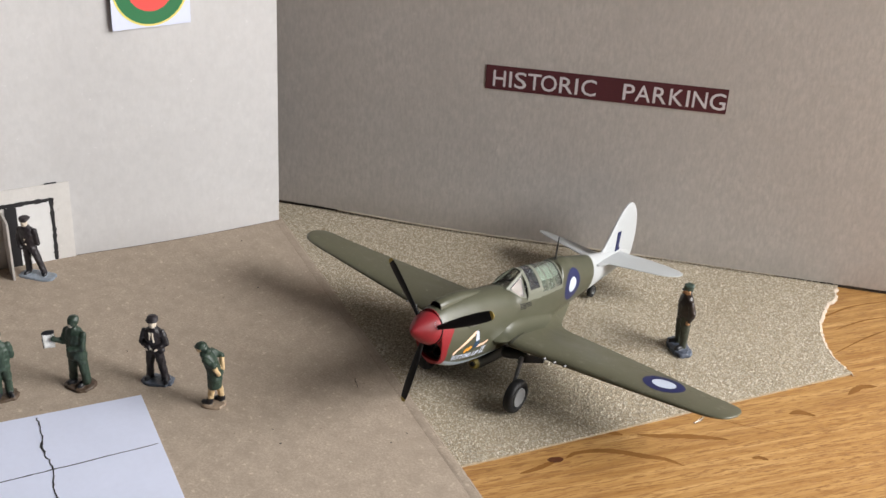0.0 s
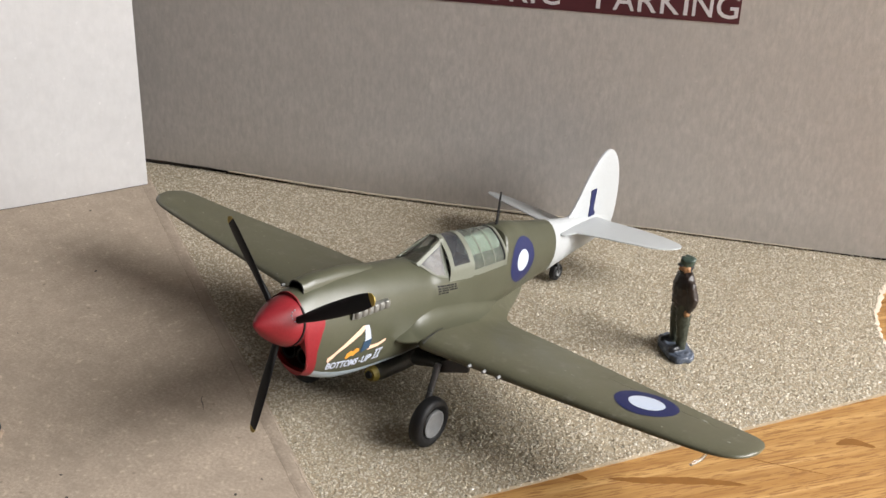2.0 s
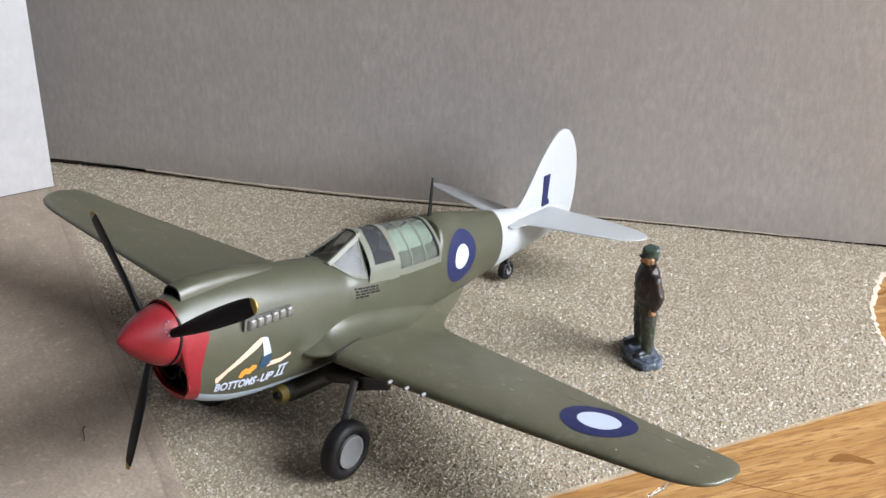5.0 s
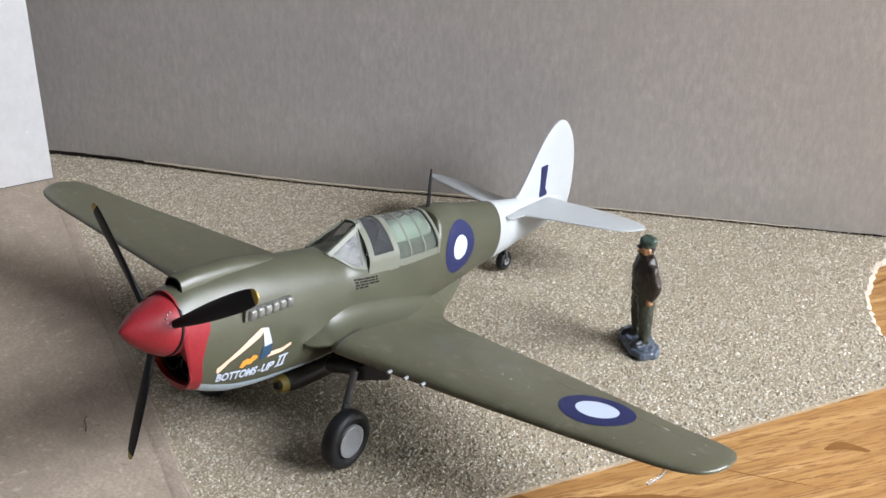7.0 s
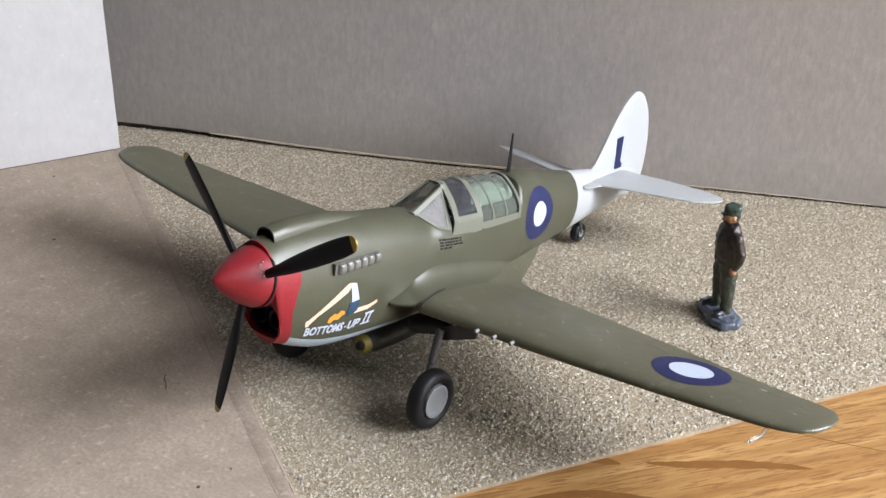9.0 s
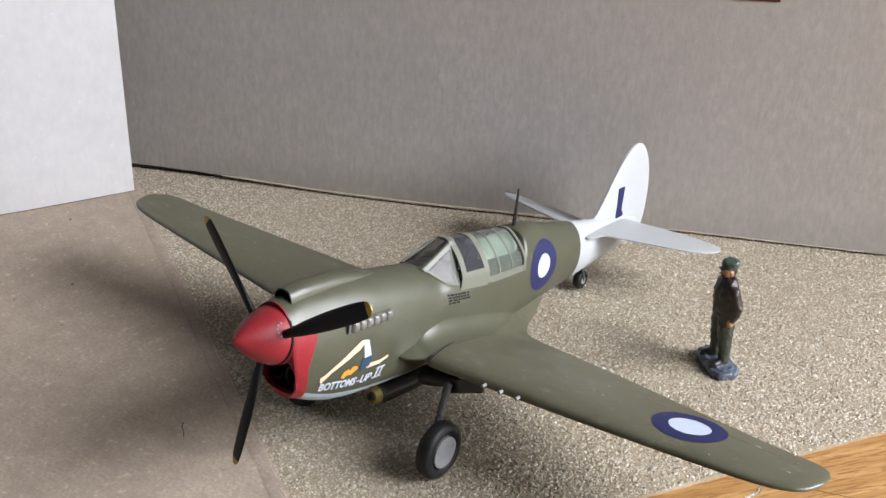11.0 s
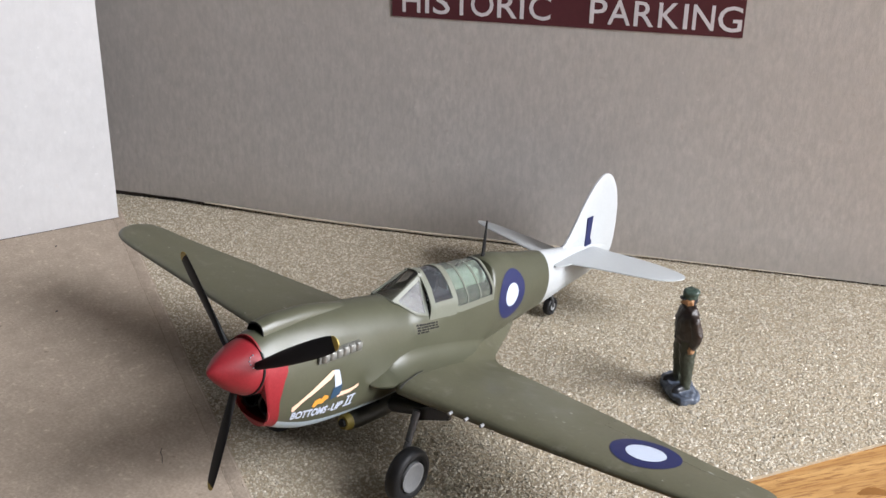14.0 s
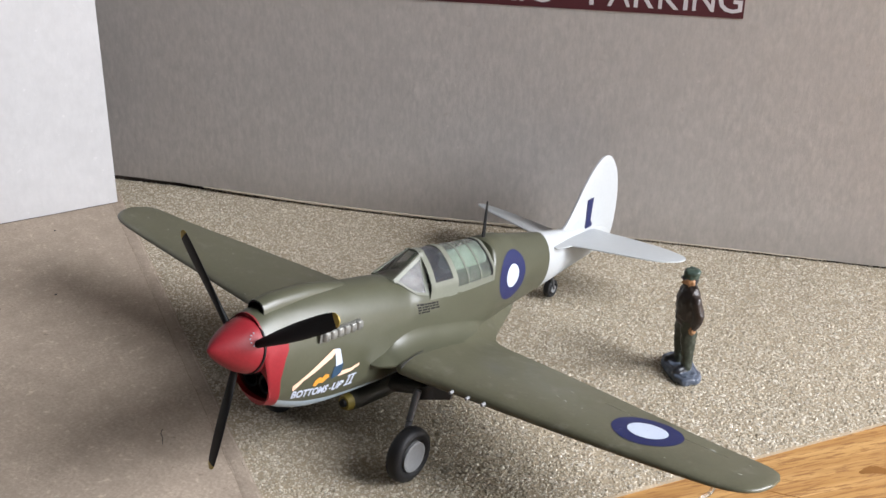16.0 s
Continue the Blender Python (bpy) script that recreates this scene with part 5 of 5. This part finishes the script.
        for k in range(16):
            px, pt, r = chips.uniform(24, 76), chips.uniform(0.02, 0.95), chips.uniform(0.08, 0.24)
            put("paint_chip", ball(wing_skin(px * side, pt, True), r * chips.uniform(0.8, 2.2), r, 0.06, seg=8, rows=4), M_CHIP, wing, "pale chip in the paint")
        # landing gear
        hubc = Vector((17.2, -7.4, -23.7)) if side > 0 else Vector((-16.0, -6.0, -23.4))
        wheel = put("main_wheel", tyre(hubc, side, 5.3, 1.5), M_RUBBER, label="black tyre with grey hub")
        put("hub", revolve([(0.3, 0.3), (0.3, 2.7), (0.55, 2.95), (1.5, 2.95), (1.62, 2.6), (1.52, 2.3), (1.5, 0.2)], hubc, (side, 0, 0), 32), M_HUB, wheel, "grey painted wheel hub")
        put("inner_disc", revolve([(-0.9, 0.2), (-0.9, 3.4), (-0.4, 3.4), (-0.4, 0.2)], hubc, (side, 0, 0), 24), M_RUBBER, wheel)
        top = Vector((14.9 * side, -3.6, -12.8))
        mid = top + (Vector((15.2 * side, -6.9, -23.2)) - top) * 0.55
        leg = put("undercarriage_leg", merge(rod(top, mid, 0.72, 0.68), rod(mid, (15.2 * side, -6.9, -23.2), 0.6, 0.6), rod((15.2 * side, -6.9, -23.4), (16.6 * side, -7.3, -23.6), 0.55, 0.5), rod(mid + Vector((0, 0.9, 0.6)), (15.2 * side, -5.9, -22.2), 0.3, 0.3)), M_STEEL, label="grey steel undercarriage leg")
        put("gear_door", slab((13.3 * side, -3.2, -15.6), (side * 8.4, 0, 3.3), (0, 0.6, 0), (side * 0.05, 0.5, 2.4)), M_DOOR, leg, "dark grey undercarriage door")
        # fairing lumps, their black colour standing in for shade under the root
        put("gear_bay_shade", merge(capsule((7.5 * side, -0.6, -15.4), (14.6 * side, -1.8, -13.3), 1.5, 1.15), capsule((6.0 * side, 2.0, -16.2), (11.5 * side, 3.0, -15.0), 1.5, 1.2)), M_BAY, wing, "wheel-well fairing blackened to stand in for shade under the wing root")
        seam = [wing_top((10.7 - 0.5 * (k / 8) ** 1.5) * side, -4.0 + 7.0 * k / 8, 0.12 + 0.25 * k / 8) for k in range(9)]
        put("panel_joint", merge(*[rod(p, q, 0.1, 0.1, 6) for p, q in zip(seam, seam[1:])]), M_BAY, wing, "dark gap at the wing joint")

    # tail surfaces
    fin = [(62.5, -1.0), (65.5, 0.9), (67.6, 2.4), (70, 5.6), (72.6, 9.6), (75.6, 13.4), (78.6, 16.0), (81.4, 17.0), (84.2, 16.3), (86.8, 13.9), (88.6, 11.0), (89.9, 7.0), (90.4, 2.5), (90.3, -1.5), (89.3, -4.4), (86.6, -6.6), (82.5, -7.3), (74, -5.0)]
    fin_ob = put("fin_and_rudder", pillow(fin, lambda u, v, w: Vector((w, u, v)), 0.95), M_WHITE, label="white fin and rudder")
    stab = [(-4, 59.0), (0, 60.6), (3, 61.9), (7, 63.9), (12, 66.2), (18, 68.8), (22.0, 70.8), (24.6, 73.2), (26.0, 76.2), (25.9, 78.9), (23.6, 80.6), (18, 81.3), (10, 80.6), (5, 79.6), (0, 78.8), (-4, 78.2)]
    for side in (1, -1):
        put("tailplane", pillow([(u * (1.0 if side > 0 else -1.17), v) for u, v in stab], lambda u, v, w: Vector((u, v, w * 0.55 - 0.75 + (0.035 * u - 0.24 * max(0.0, v - 62.6 + 0.33 * u) if u < 0 else 0))), 0.85), M_WHITE, label="white tailplane")

    # fin flash: a slanting blue bar on the port side
    bar = [(74.5, 7.2), (76.9, 7.5), (76.95, 6.8), (77.0, 1.9), (78.0, 1.0), (77.9, 0.3), (75.2, 0.0), (75.0, 0.6)]
    put("fin_flash", loft([[Vector((0.85, u, v)) for u, v in bar], [Vector((1.06, u, v)) for u, v in bar]]), M_BLUE, fin_ob, "dark blue fin bar", smooth=False)

    # roundels
    def disc(name, r0, r1, mat, place, lift, parent, label):
        n, k = 56, 6
        v, f = [], []
        for i in range(k + 1):
            r = r0 + (r1 - r0) * i / k
            for j in range(n):
                q = 2 * math.pi * j / n
                v.append(place(r * math.cos(q), r * math.sin(q), lift))
        for i in range(k):
            for j in range(n):
                a, b = i * n + j, i * n + (j + 1) % n
                f.append((a, b, b + n, a + n))
        return put(name, (v, f), mat, parent, label)

    def on_side(u, v, lift):
        return hull_side(38.6 + u, -2.6 + v, lift)

    disc("roundel_ring", 2.5, 5.35, M_BLUE, on_side, 0.06, body, "dark blue roundel ring")
    disc("roundel_centre", 0.02, 2.52, M_DECAL, on_side, 0.09, body, "white roundel centre")

    port = [o for o in root.children if o.name.startswith("wing")][0]

    def on_wing(u, v, lift):
        return wing_top(55.4 + u, 7.4 + v, lift)

    disc("roundel_ring", 3.5, 6.2, M_BLUE, on_wing, 0.06, port, "dark blue roundel ring")
    disc("roundel_centre", 0.02, 3.52, M_DECAL, on_wing, 0.09, port, "white roundel centre")

    # painted lettering and plain nose-art shapes
    def on_nose(u, v):
        y = -28.0 + u
        return hull_side(y + v * 0.15, -11.9 + v - 0.05 * u - 0.35 * math.sin(u / 17 * math.pi), 0.08)

    for words, u0, u1, high in (("BOTTOMS", 0.0, 9.7, 1.75), ("-", 10.1, 10.75, 0.3), ("UP", 11.0, 13.9, 1.75)):
        w, h = text_width(words, 2.2, bold=0.085)
        low = 0.65 if words == "-" else 0.0
        y0 = 0.55 * 2.2 * 0.5 if words == "-" else 0.0
        lettering = text_mesh("nose_lettering", words, 2.2, lambda u, v, k=(u1 - u0) / w, u0=u0, high=high, h=h, low=low, y0=y0: SET @ on_nose(u0 + u * k, low + (v - y0) * high / h), M_DECAL, body, bold=0.085)
        tagged(lettering, "white hand-painted nose lettering")
    # the two serifed strokes after the words
    numeral = []
    for u0, u1, v0, v1 in ((14.75, 15.15, 0.3, 2.1), (15.75, 16.15, 0.3, 2.1), (14.4, 16.5, 0.0, 0.36), (14.4, 16.5, 2.05, 2.4)):
        numeral.append(([on_nose(u0, v0), on_nose(u1, v0), on_nose(u1, v1), on_nose(u0, v1)], [(0, 1, 2, 3)]))
    put("nose_numeral", merge(*numeral), M_DECAL, body, "white hand-painted numeral two", smooth=False)

    def patch(name, pts, mat, label, lift=0.07):
        pts = [Vector((a, b)) for a, b in pts]
        c = sum(pts, Vector((0, 0))) / len(pts)
        rim = []
        for i, p in enumerate(pts):
            q = pts[(i + 1) % len(pts)]
            rim += [p + (q - p) * k / 4 for k in range(4)]
        v = [hull_side(p.x, p.y, lift) for p in rim] + [hull_side(c.x + (p.x - c.x) * 0.5, c.y + (p.y - c.y) * 0.5, lift) for p in rim] + [hull_side(c.x, c.y, lift)]
        n = len(rim)
        f = []
        for i in range(n):
            j = (i + 1) % n
            f += [(i, j, n + j, n + i), (n + i, n + j, 2 * n)]
        put(name, (v, f), mat, body, label)

    patch("nose_art_band", [(-28.1, -9.9), (-28.0, -9.0), (-27.2, -8.7), (-22.9, -6.5), (-18.3, -3.9), (-17.2, -4.2), (-18.5, -5.5), (-22.6, -7.4), (-26.8, -9.1), (-27.4, -9.3), (-27.7, -10.2)], M_PEACH, "pale peach painted band")
    patch("nose_art_bar", [(-17.9, -3.9), (-16.6, -4.2), (-15.4, -7.6), (-17.2, -7.9)], M_DECAL, "white painted bar")
    patch("nose_art_block", [(-17.7, -7.6), (-15.3, -7.3), (-15.6, -9.4), (-18.2, -10.0)], M_TEAL, "dark teal painted block", 0.09)
    patch("nose_art_blot", [(-22.9, -10.2), (-22.3, -9.2), (-21.2, -8.8), (-20.6, -9.1), (-19.8, -8.5), (-18.8, -8.8), (-18.7, -9.4), (-19.6, -9.7), (-20.2, -10.2), (-21.3, -10.0), (-22.1, -10.6)], M_ORANGE, "orange painted blot", 0.09)
    patch("nose_art_strip", [(-16.0, -8.9), (-13.0, -8.9), (-11.0, -8.4), (-10.9, -8.9), (-13.0, -9.7), (-16.2, -9.8)], M_PEACH, "pale peach painted strip")

    # stencil plate under the cockpit
    patch("stencil_plate", [(3.6, -0.4), (11.4, -1.2), (11.6, -3.6), (4.2, -2.8)], M_PLATE, "khaki stencil plate with black bars", 0.05)
    ink = random.Random(31)
    for k in range(4):
        u = 4.4 + ink.uniform(0.0, 0.5)
        while u < (10.6 if k < 3 else 8.0):
            w = ink.uniform(0.5, 1.5)
            a = -0.85 - 0.52 * k - (u - 4.3) * 0.103
            patch("stencil_bar", [(u, a), (u + w, a - 0.1 * w), (u + w, a - 0.1 * w - 0.34), (u, a - 0.34)], M_BLACK, "black bar of unreadable stencilling", 0.10)
            u += w + ink.uniform(0.12, 0.3)

    canopy(root, put)

    # aerial mast, pitot and tail wheel
    put("aerial_mast", loft([[Vector((0.22 * k * math.cos(q), 33.4 + d + 0.5 * k * math.sin(q), z)) for q in np.linspace(0, 2 * math.pi, 12, endpoint=False)] for k, d, z in ((1.2, 0, 5.0), (1.1, 0.05, 7), (0.8, -0.1, 11), (0.55, -0.2, 13.2))]), M_BLACK, label="thin black aerial mast")
    p = wing_skin(71.5, 0.02, True) + Vector((0, 0.6, -0.9))
    put("pitot_tube", merge(rod(p, p + Vector((0, -1.6, -0.7)), 0.36, 0.3), rod(p + Vector((0, -1.4, -0.6)), p + Vector((-0.6, -4.6, -0.9)), 0.32, 0.28)), M_CLEARSTUB, label="translucent plastic pitot stub")
    tw = Vector((0, 65.0, -13.1))
    tail = put("tail_wheel", tyre(tw, 1, 2.2, 0.85), M_RUBBER, label="small black tail wheel")
    put("tail_wheel_fork", merge(rod((0.95, 65.0, -13.0), (0.5, 63.6, -9.0), 0.35), rod((-0.95, 65.0, -13.0), (-0.5, 63.6, -9.0), 0.35), rod((-0.95, 65.0, -13.1), (0.95, 65.0, -13.1), 0.4)), M_STEEL, tail)
    put("tail_wheel_hub", revolve([(-0.9, 0.9), (0.9, 0.9)], tw, (1, 0, 0), 16), M_HUB, tail)

    # bomb under the belly
    prof = [(0.0, 0.8), (0.15, 1.2), (0.5, 1.5), (1.4, 1.8), (3.0, 2.05), (10, 2.15), (15, 2.0), (20, 1.3), (24, 0.6)]
    bomb = put("belly_bomb", revolve(prof, (0, -6.2, -20.6), (0, 1, 0.02), 32), M_BOMB, label="dark olive bomb with yellow nose ring")
    put("nose_band", revolve([(-0.12, 0.85), (-0.12, 1.3), (0.5, 1.62), (1.1, 1.82), (1.25, 1.75)], (0, -6.2, -20.6), (0, 1, 0.02), 32, False, False), M_YELLOW, bomb, "yellow nose ring")
    put("fuze", revolve([(-0.7, 0.35), (-0.6, 0.7), (0.3, 0.9)], (0, -6.2, -20.6), (0, 1, 0.02), 20), M_BLACK, bomb)
    for x in (-1.6, 1.6):
        for y in (2.0, 9.0):
            put("sway_brace", rod((x * 0.8, y, -18.2), (x * 1.5, y - 0.4, -15.5), 0.28), M_BLACK, bomb)
    for q in (45, 135, 225, 315):
        a = radians(q)
        d = Vector((math.cos(a), 0, math.sin(a)))
        put("bomb_fin", loft([[Vector((0, 12.5, -19.8)) + d * 0.8, Vector((0, 17.6, -19.7)) + d * 0.6, Vector((0, 17.6, -19.7)) + d * 2.7, Vector((0, 14.5, -19.8)) + d * 2.7], [Vector((0.25, 12.5, -19.8)) + d * 0.8, Vector((0.25, 17.6, -19.7)) + d * 0.6, Vector((0.25, 17.6, -19.7)) + d * 2.7, Vector((0.25, 14.5, -19.8)) + d * 2.7]]), M_BOMB, bomb, smooth=False)
    return root


def tyre(c, side, r, w):
    """A fat tyre with rounded shoulders, its axle along x."""
    prof = []
    for k in range(17):
        q = math.pi * 2 * k / 16
        prof.append((math.copysign(abs(math.cos(q)) ** 0.75, math.cos(q)) * w, r * 0.77 + math.copysign(abs(math.sin(q)) ** 0.85, math.sin(q)) * r * 0.23))
    return revolve(prof, c, (side, 0, 0), 40, False, False)


# canopy sections: half profile from sill to crown
C_Y = [8.8, 19.0, 31.2]
C_SILL, C_W0, C_W1, C_Z1, C_TOP = spline(C_Y, [-1.5, -1.7, -1.8]), spline(C_Y, [6.2, 6.15, 5.75]), spline(C_Y, [1.6, 1.75, 1.7]), spline(C_Y, [6.5, 5.85, 4.95]), spline(C_Y, [7.05, 6.3, 5.45])


def hood(y, u, grow=0.0):
    """The canopy skin: u runs from the port sill (0) over the crown (0.5) to the starboard sill (1)."""
    s = 1 if u <= 0.5 else -1
    q = 2 * min(u, 1 - u)
    w0, w1, z0, z1, zt = C_W0(y), C_W1(y), C_SILL(y), C_Z1(y), C_TOP(y)
    pts = [Vector((w0, z0)), Vector((w0 * 0.99, z0 + (z1 - z0) * 0.28)), Vector((w0 * 0.5 + w1 * 0.5 + 0.45, z0 + (z1 - z0) * 0.68)), Vector((w1, z1)), Vector((w1 * 0.55, zt - 0.12)), Vector((0, zt))]
    k = [0, 0.22, 0.5, 0.74, 0.87, 1.0]
    x = spline(k, [p.x for p in pts])(q)
    z = spline(k, [p.y for p in pts])(q)
    n = Vector((x, 0, (z + 3) * 0.9)).normalized()
    return Vector((s * x, y, z)) + Vector((s * abs(n.x), 0, n.z)) * grow


def canopy(root, put):
    def shell(y0, y1, u0, u1, g0, g1, ny=6, nu=24, lean0=0.0, lean1=0.0):
        """A strip of the skin; lean0, lean1: how far its ends lean aft at the crown."""
        rings = []
        for k in np.linspace(0, 1, ny):
            us = np.linspace(u0, u1, nu)
            ys = [y0 + (y1 - y0) * k + (lean0 + (lean1 - lean0) * k) * 2 * min(u, 1 - u) for u in us]
            rings.append([hood(y, u, g1) for y, u in zip(ys, us)] + [hood(y, u, g0) for y, u in zip(ys[::-1], us[::-1])])
        return loft(rings)

    # cockpit inside
    pit = put("cockpit", merge(slab((-3.6, 7.5, 1.2), (7.2, 0, 0), (0, 12, 0), (0, 0, 0.6)), slab((-2.4, 6.2, 1.6), (4.8, 0, 0), (0, 2.0, 0), (0, 0.4, 1.5))), M_COCKPIT, label="dark grey cockpit floor and panel")
    seat = put("seat", merge(slab((-1.8, 11.2, 1.8), (3.6, 0, 0), (0, 3.6, 0), (0, 0, 0.9)), slab((-2.0, 14.6, 1.8), (4.0, 0, 0), (0, 0.8, 0.2), (0, 0.6, 3.4)), slab((-1.0, 15.2, 4.8), (2.0, 0, 0), (0, 0.7, 0.1), (0, 0.2, 1.1))), M_COCKPIT, pit, "dark grey pilot seat with headrest")
    put("rear_deck", loft([[Vector((w * math.cos(q), y, 0.9 + h * math.sin(q))) for q in np.linspace(0, math.pi, 16)] for y, w, h in ((18.6, 2.5, 3.7), (24, 2.7, 3.7), (31.8, 3.2, 3.9))]), M_DECK, pit, "grey-green deck behind the seat")

    put("coaming", loft([[Vector((w * math.cos(q), y, 0.4 + (z - 0.4) * math.sin(q))) for q in np.linspace(0, math.pi, 18)] for y, w, z in ((0.6, 4.6, 3.42), (3.0, 4.7, 3.5), (6.0, 4.7, 3.45), (8.0, 4.6, 3.3), (8.3, 4.5, 3.0))]), M_OLIVE, pit, "olive coaming under the windscreen")

    can = put("canopy_frame", merge(
        shell(8.3, 9.5, 0.0, 1.0, 0.02, 0.26, 4, 48, 1.7, 2.4), shell(15.9, 17.3, 0.0, 1.0, 0.02, 0.28, 4, 48, 0.3, 0.5),
        shell(8.8, 17.2, 0.0, 0.165, 0.02, 0.28, 6, 10, 1.7, 0.4), shell(8.8, 17.2, 0.835, 1.0, 0.02, 0.28, 6, 10, 1.7, 0.4)), M_FRAME, label="olive-painted framed canopy hood")
    put("pane", shell(9.2, 16.2, 0.08, 0.92, 0.02, 0.12, 6, 44, 2.0, 0.4), M_GREYTINT, can, "clear canopy glazing")
    put("hood_rail", rod(hood(8.6, 0.0, 0.1) + Vector((0, 0, -0.12)), hood(17.2, 0.0, 0.1) + Vector((0, 0, -0.12)), 0.13, 0.13, 6), M_GROOVE, can, "dark gap below the hood")
    rear = put("rear_frame", merge(shell(17.4, 30.4, 0.0, 0.075, -0.05, 0.2, 6, 8), shell(17.4, 30.4, 0.925, 1.0, -0.05, 0.2, 6, 8), shell(29.9, 30.7, 0.0, 1.0, -0.05, 0.24, 3, 48)), M_FRAME, label="thin pale rear window frames")
    for y in (20.9, 25.4):
        put("rib", shell(y, y + 0.42, 0.0, 1.0, -0.02, 0.16, 3, 48), M_FRAME, rear, "pale moulded window rib")
    put("pane", shell(17.3, 30.2, 0.02, 0.98, -0.08, 0.04, 6, 44), M_GREEN, rear, "green-tinted rear glazing")
    # black strip that puts the gap's shade before the end frame
    put("seal", shell(29.45, 29.9, 0.03, 0.97, -0.02, 0.12, 3, 48), M_BLACK, rear, "black gap at the rear window's end")
    put("hood_rail", rod(hood(17.6, 0.0, 0.1) + Vector((0, 0, -0.12)), hood(30.4, 0.0, 0.1) + Vector((0, 0, -0.12)), 0.13, 0.13, 6), M_GROOVE, rear, "dark gap below the rear windows")

    # windscreen: a sloping front pane and two triangular side panes
    a, b = Vector((2.5, 1.2, 3.4)), Vector((1.6, 10.2, 6.85))
    c = Vector((5.95, 8.5, -0.2))
    c0 = Vector((5.5, 5.0, 0.7))

    def mir(p):
        return Vector((-p.x, p.y, p.z))

    def sheet(pts, t=0.12):
        n = (pts[1] - pts[0]).cross(pts[2] - pts[0]).normalized() * t
        if n.z < 0:
            n = -n
        return loft([pts, [p + n for p in pts]])

    def bar(p, q, w, inward):
        """A flat frame bar from p to q, w wide towards inward."""
        d = (q - p).normalized()
        k = (inward - p - d * (inward - p).dot(d)).normalized() * w
        n = d.cross(k).normalized() * 0.16
        return loft([[p - n, p + k - n, p + k + n, p - n * -1.0], [q - n, q + k - n, q + k + n, q + n]])

    mid = (a + b + c + c0) / 4
    bars = []
    for f in (lambda v: v, mir):
        front = (a + b + mir(a) + mir(b)) / 4
        bars += [bar(f(a), f(b), 0.75, f(mid)), bar(f(a), f(b), 0.3, front), bar(f(a), f(c0), 0.45, f(mid)), bar(f(c0), f(c), 0.45, f(mid)), bar(f(c), f(b), 0.85, f(mid)), rod(f(a), f(b), 0.2, 0.2, 8), rod(f(c), f(b), 0.22, 0.22, 8)]
    bars += [rod(a, mir(a), 0.22, 0.22, 8), rod(b, mir(b), 0.26, 0.26, 8)]
    scr = put("windscreen_frame", merge(*bars), M_FRAME, label="olive-painted windscreen frame")
    put("pane", sheet([a, mir(a), mir(b), b]), M_GLASS, scr, "clear sloping windscreen pane")
    # port pane only: its haze paints in the white reflection
    put("pane", sheet([a, b, c, c0]), M_HAZE, scr, "clear windscreen side pane")
    put("pane", sheet([mir(a), mir(b), mir(c), mir(c0)]), M_GLASS, scr, "clear windscreen side pane")


M_CLEARSTUB = clear_plastic("clear_stub", (0.9, 0.9, 0.88), 0.25)
M_BOMB = paint("bomb_olive", (0.022, 0.022, 0.016), 0.5, 0.25)
M_TIP = paint("tip_yellow", (0.36, 0.26, 0.04), 0.5, 0.2)
M_GROOVE = paint("groove_olive", (0.066, 0.064, 0.043), 0.6, 0.1)
M_CHIP = paint("chipped_paint", (0.26, 0.26, 0.22), 0.5, 0.2)
M_DOOR = paint("door_grey", (0.055, 0.055, 0.06), 0.5, 0.2)
# black standing in for shade in the wheel well; also the joint line
M_BAY = paint("recess_shade", (0.014, 0.014, 0.013), 0.6, 0.3)
aircraft()
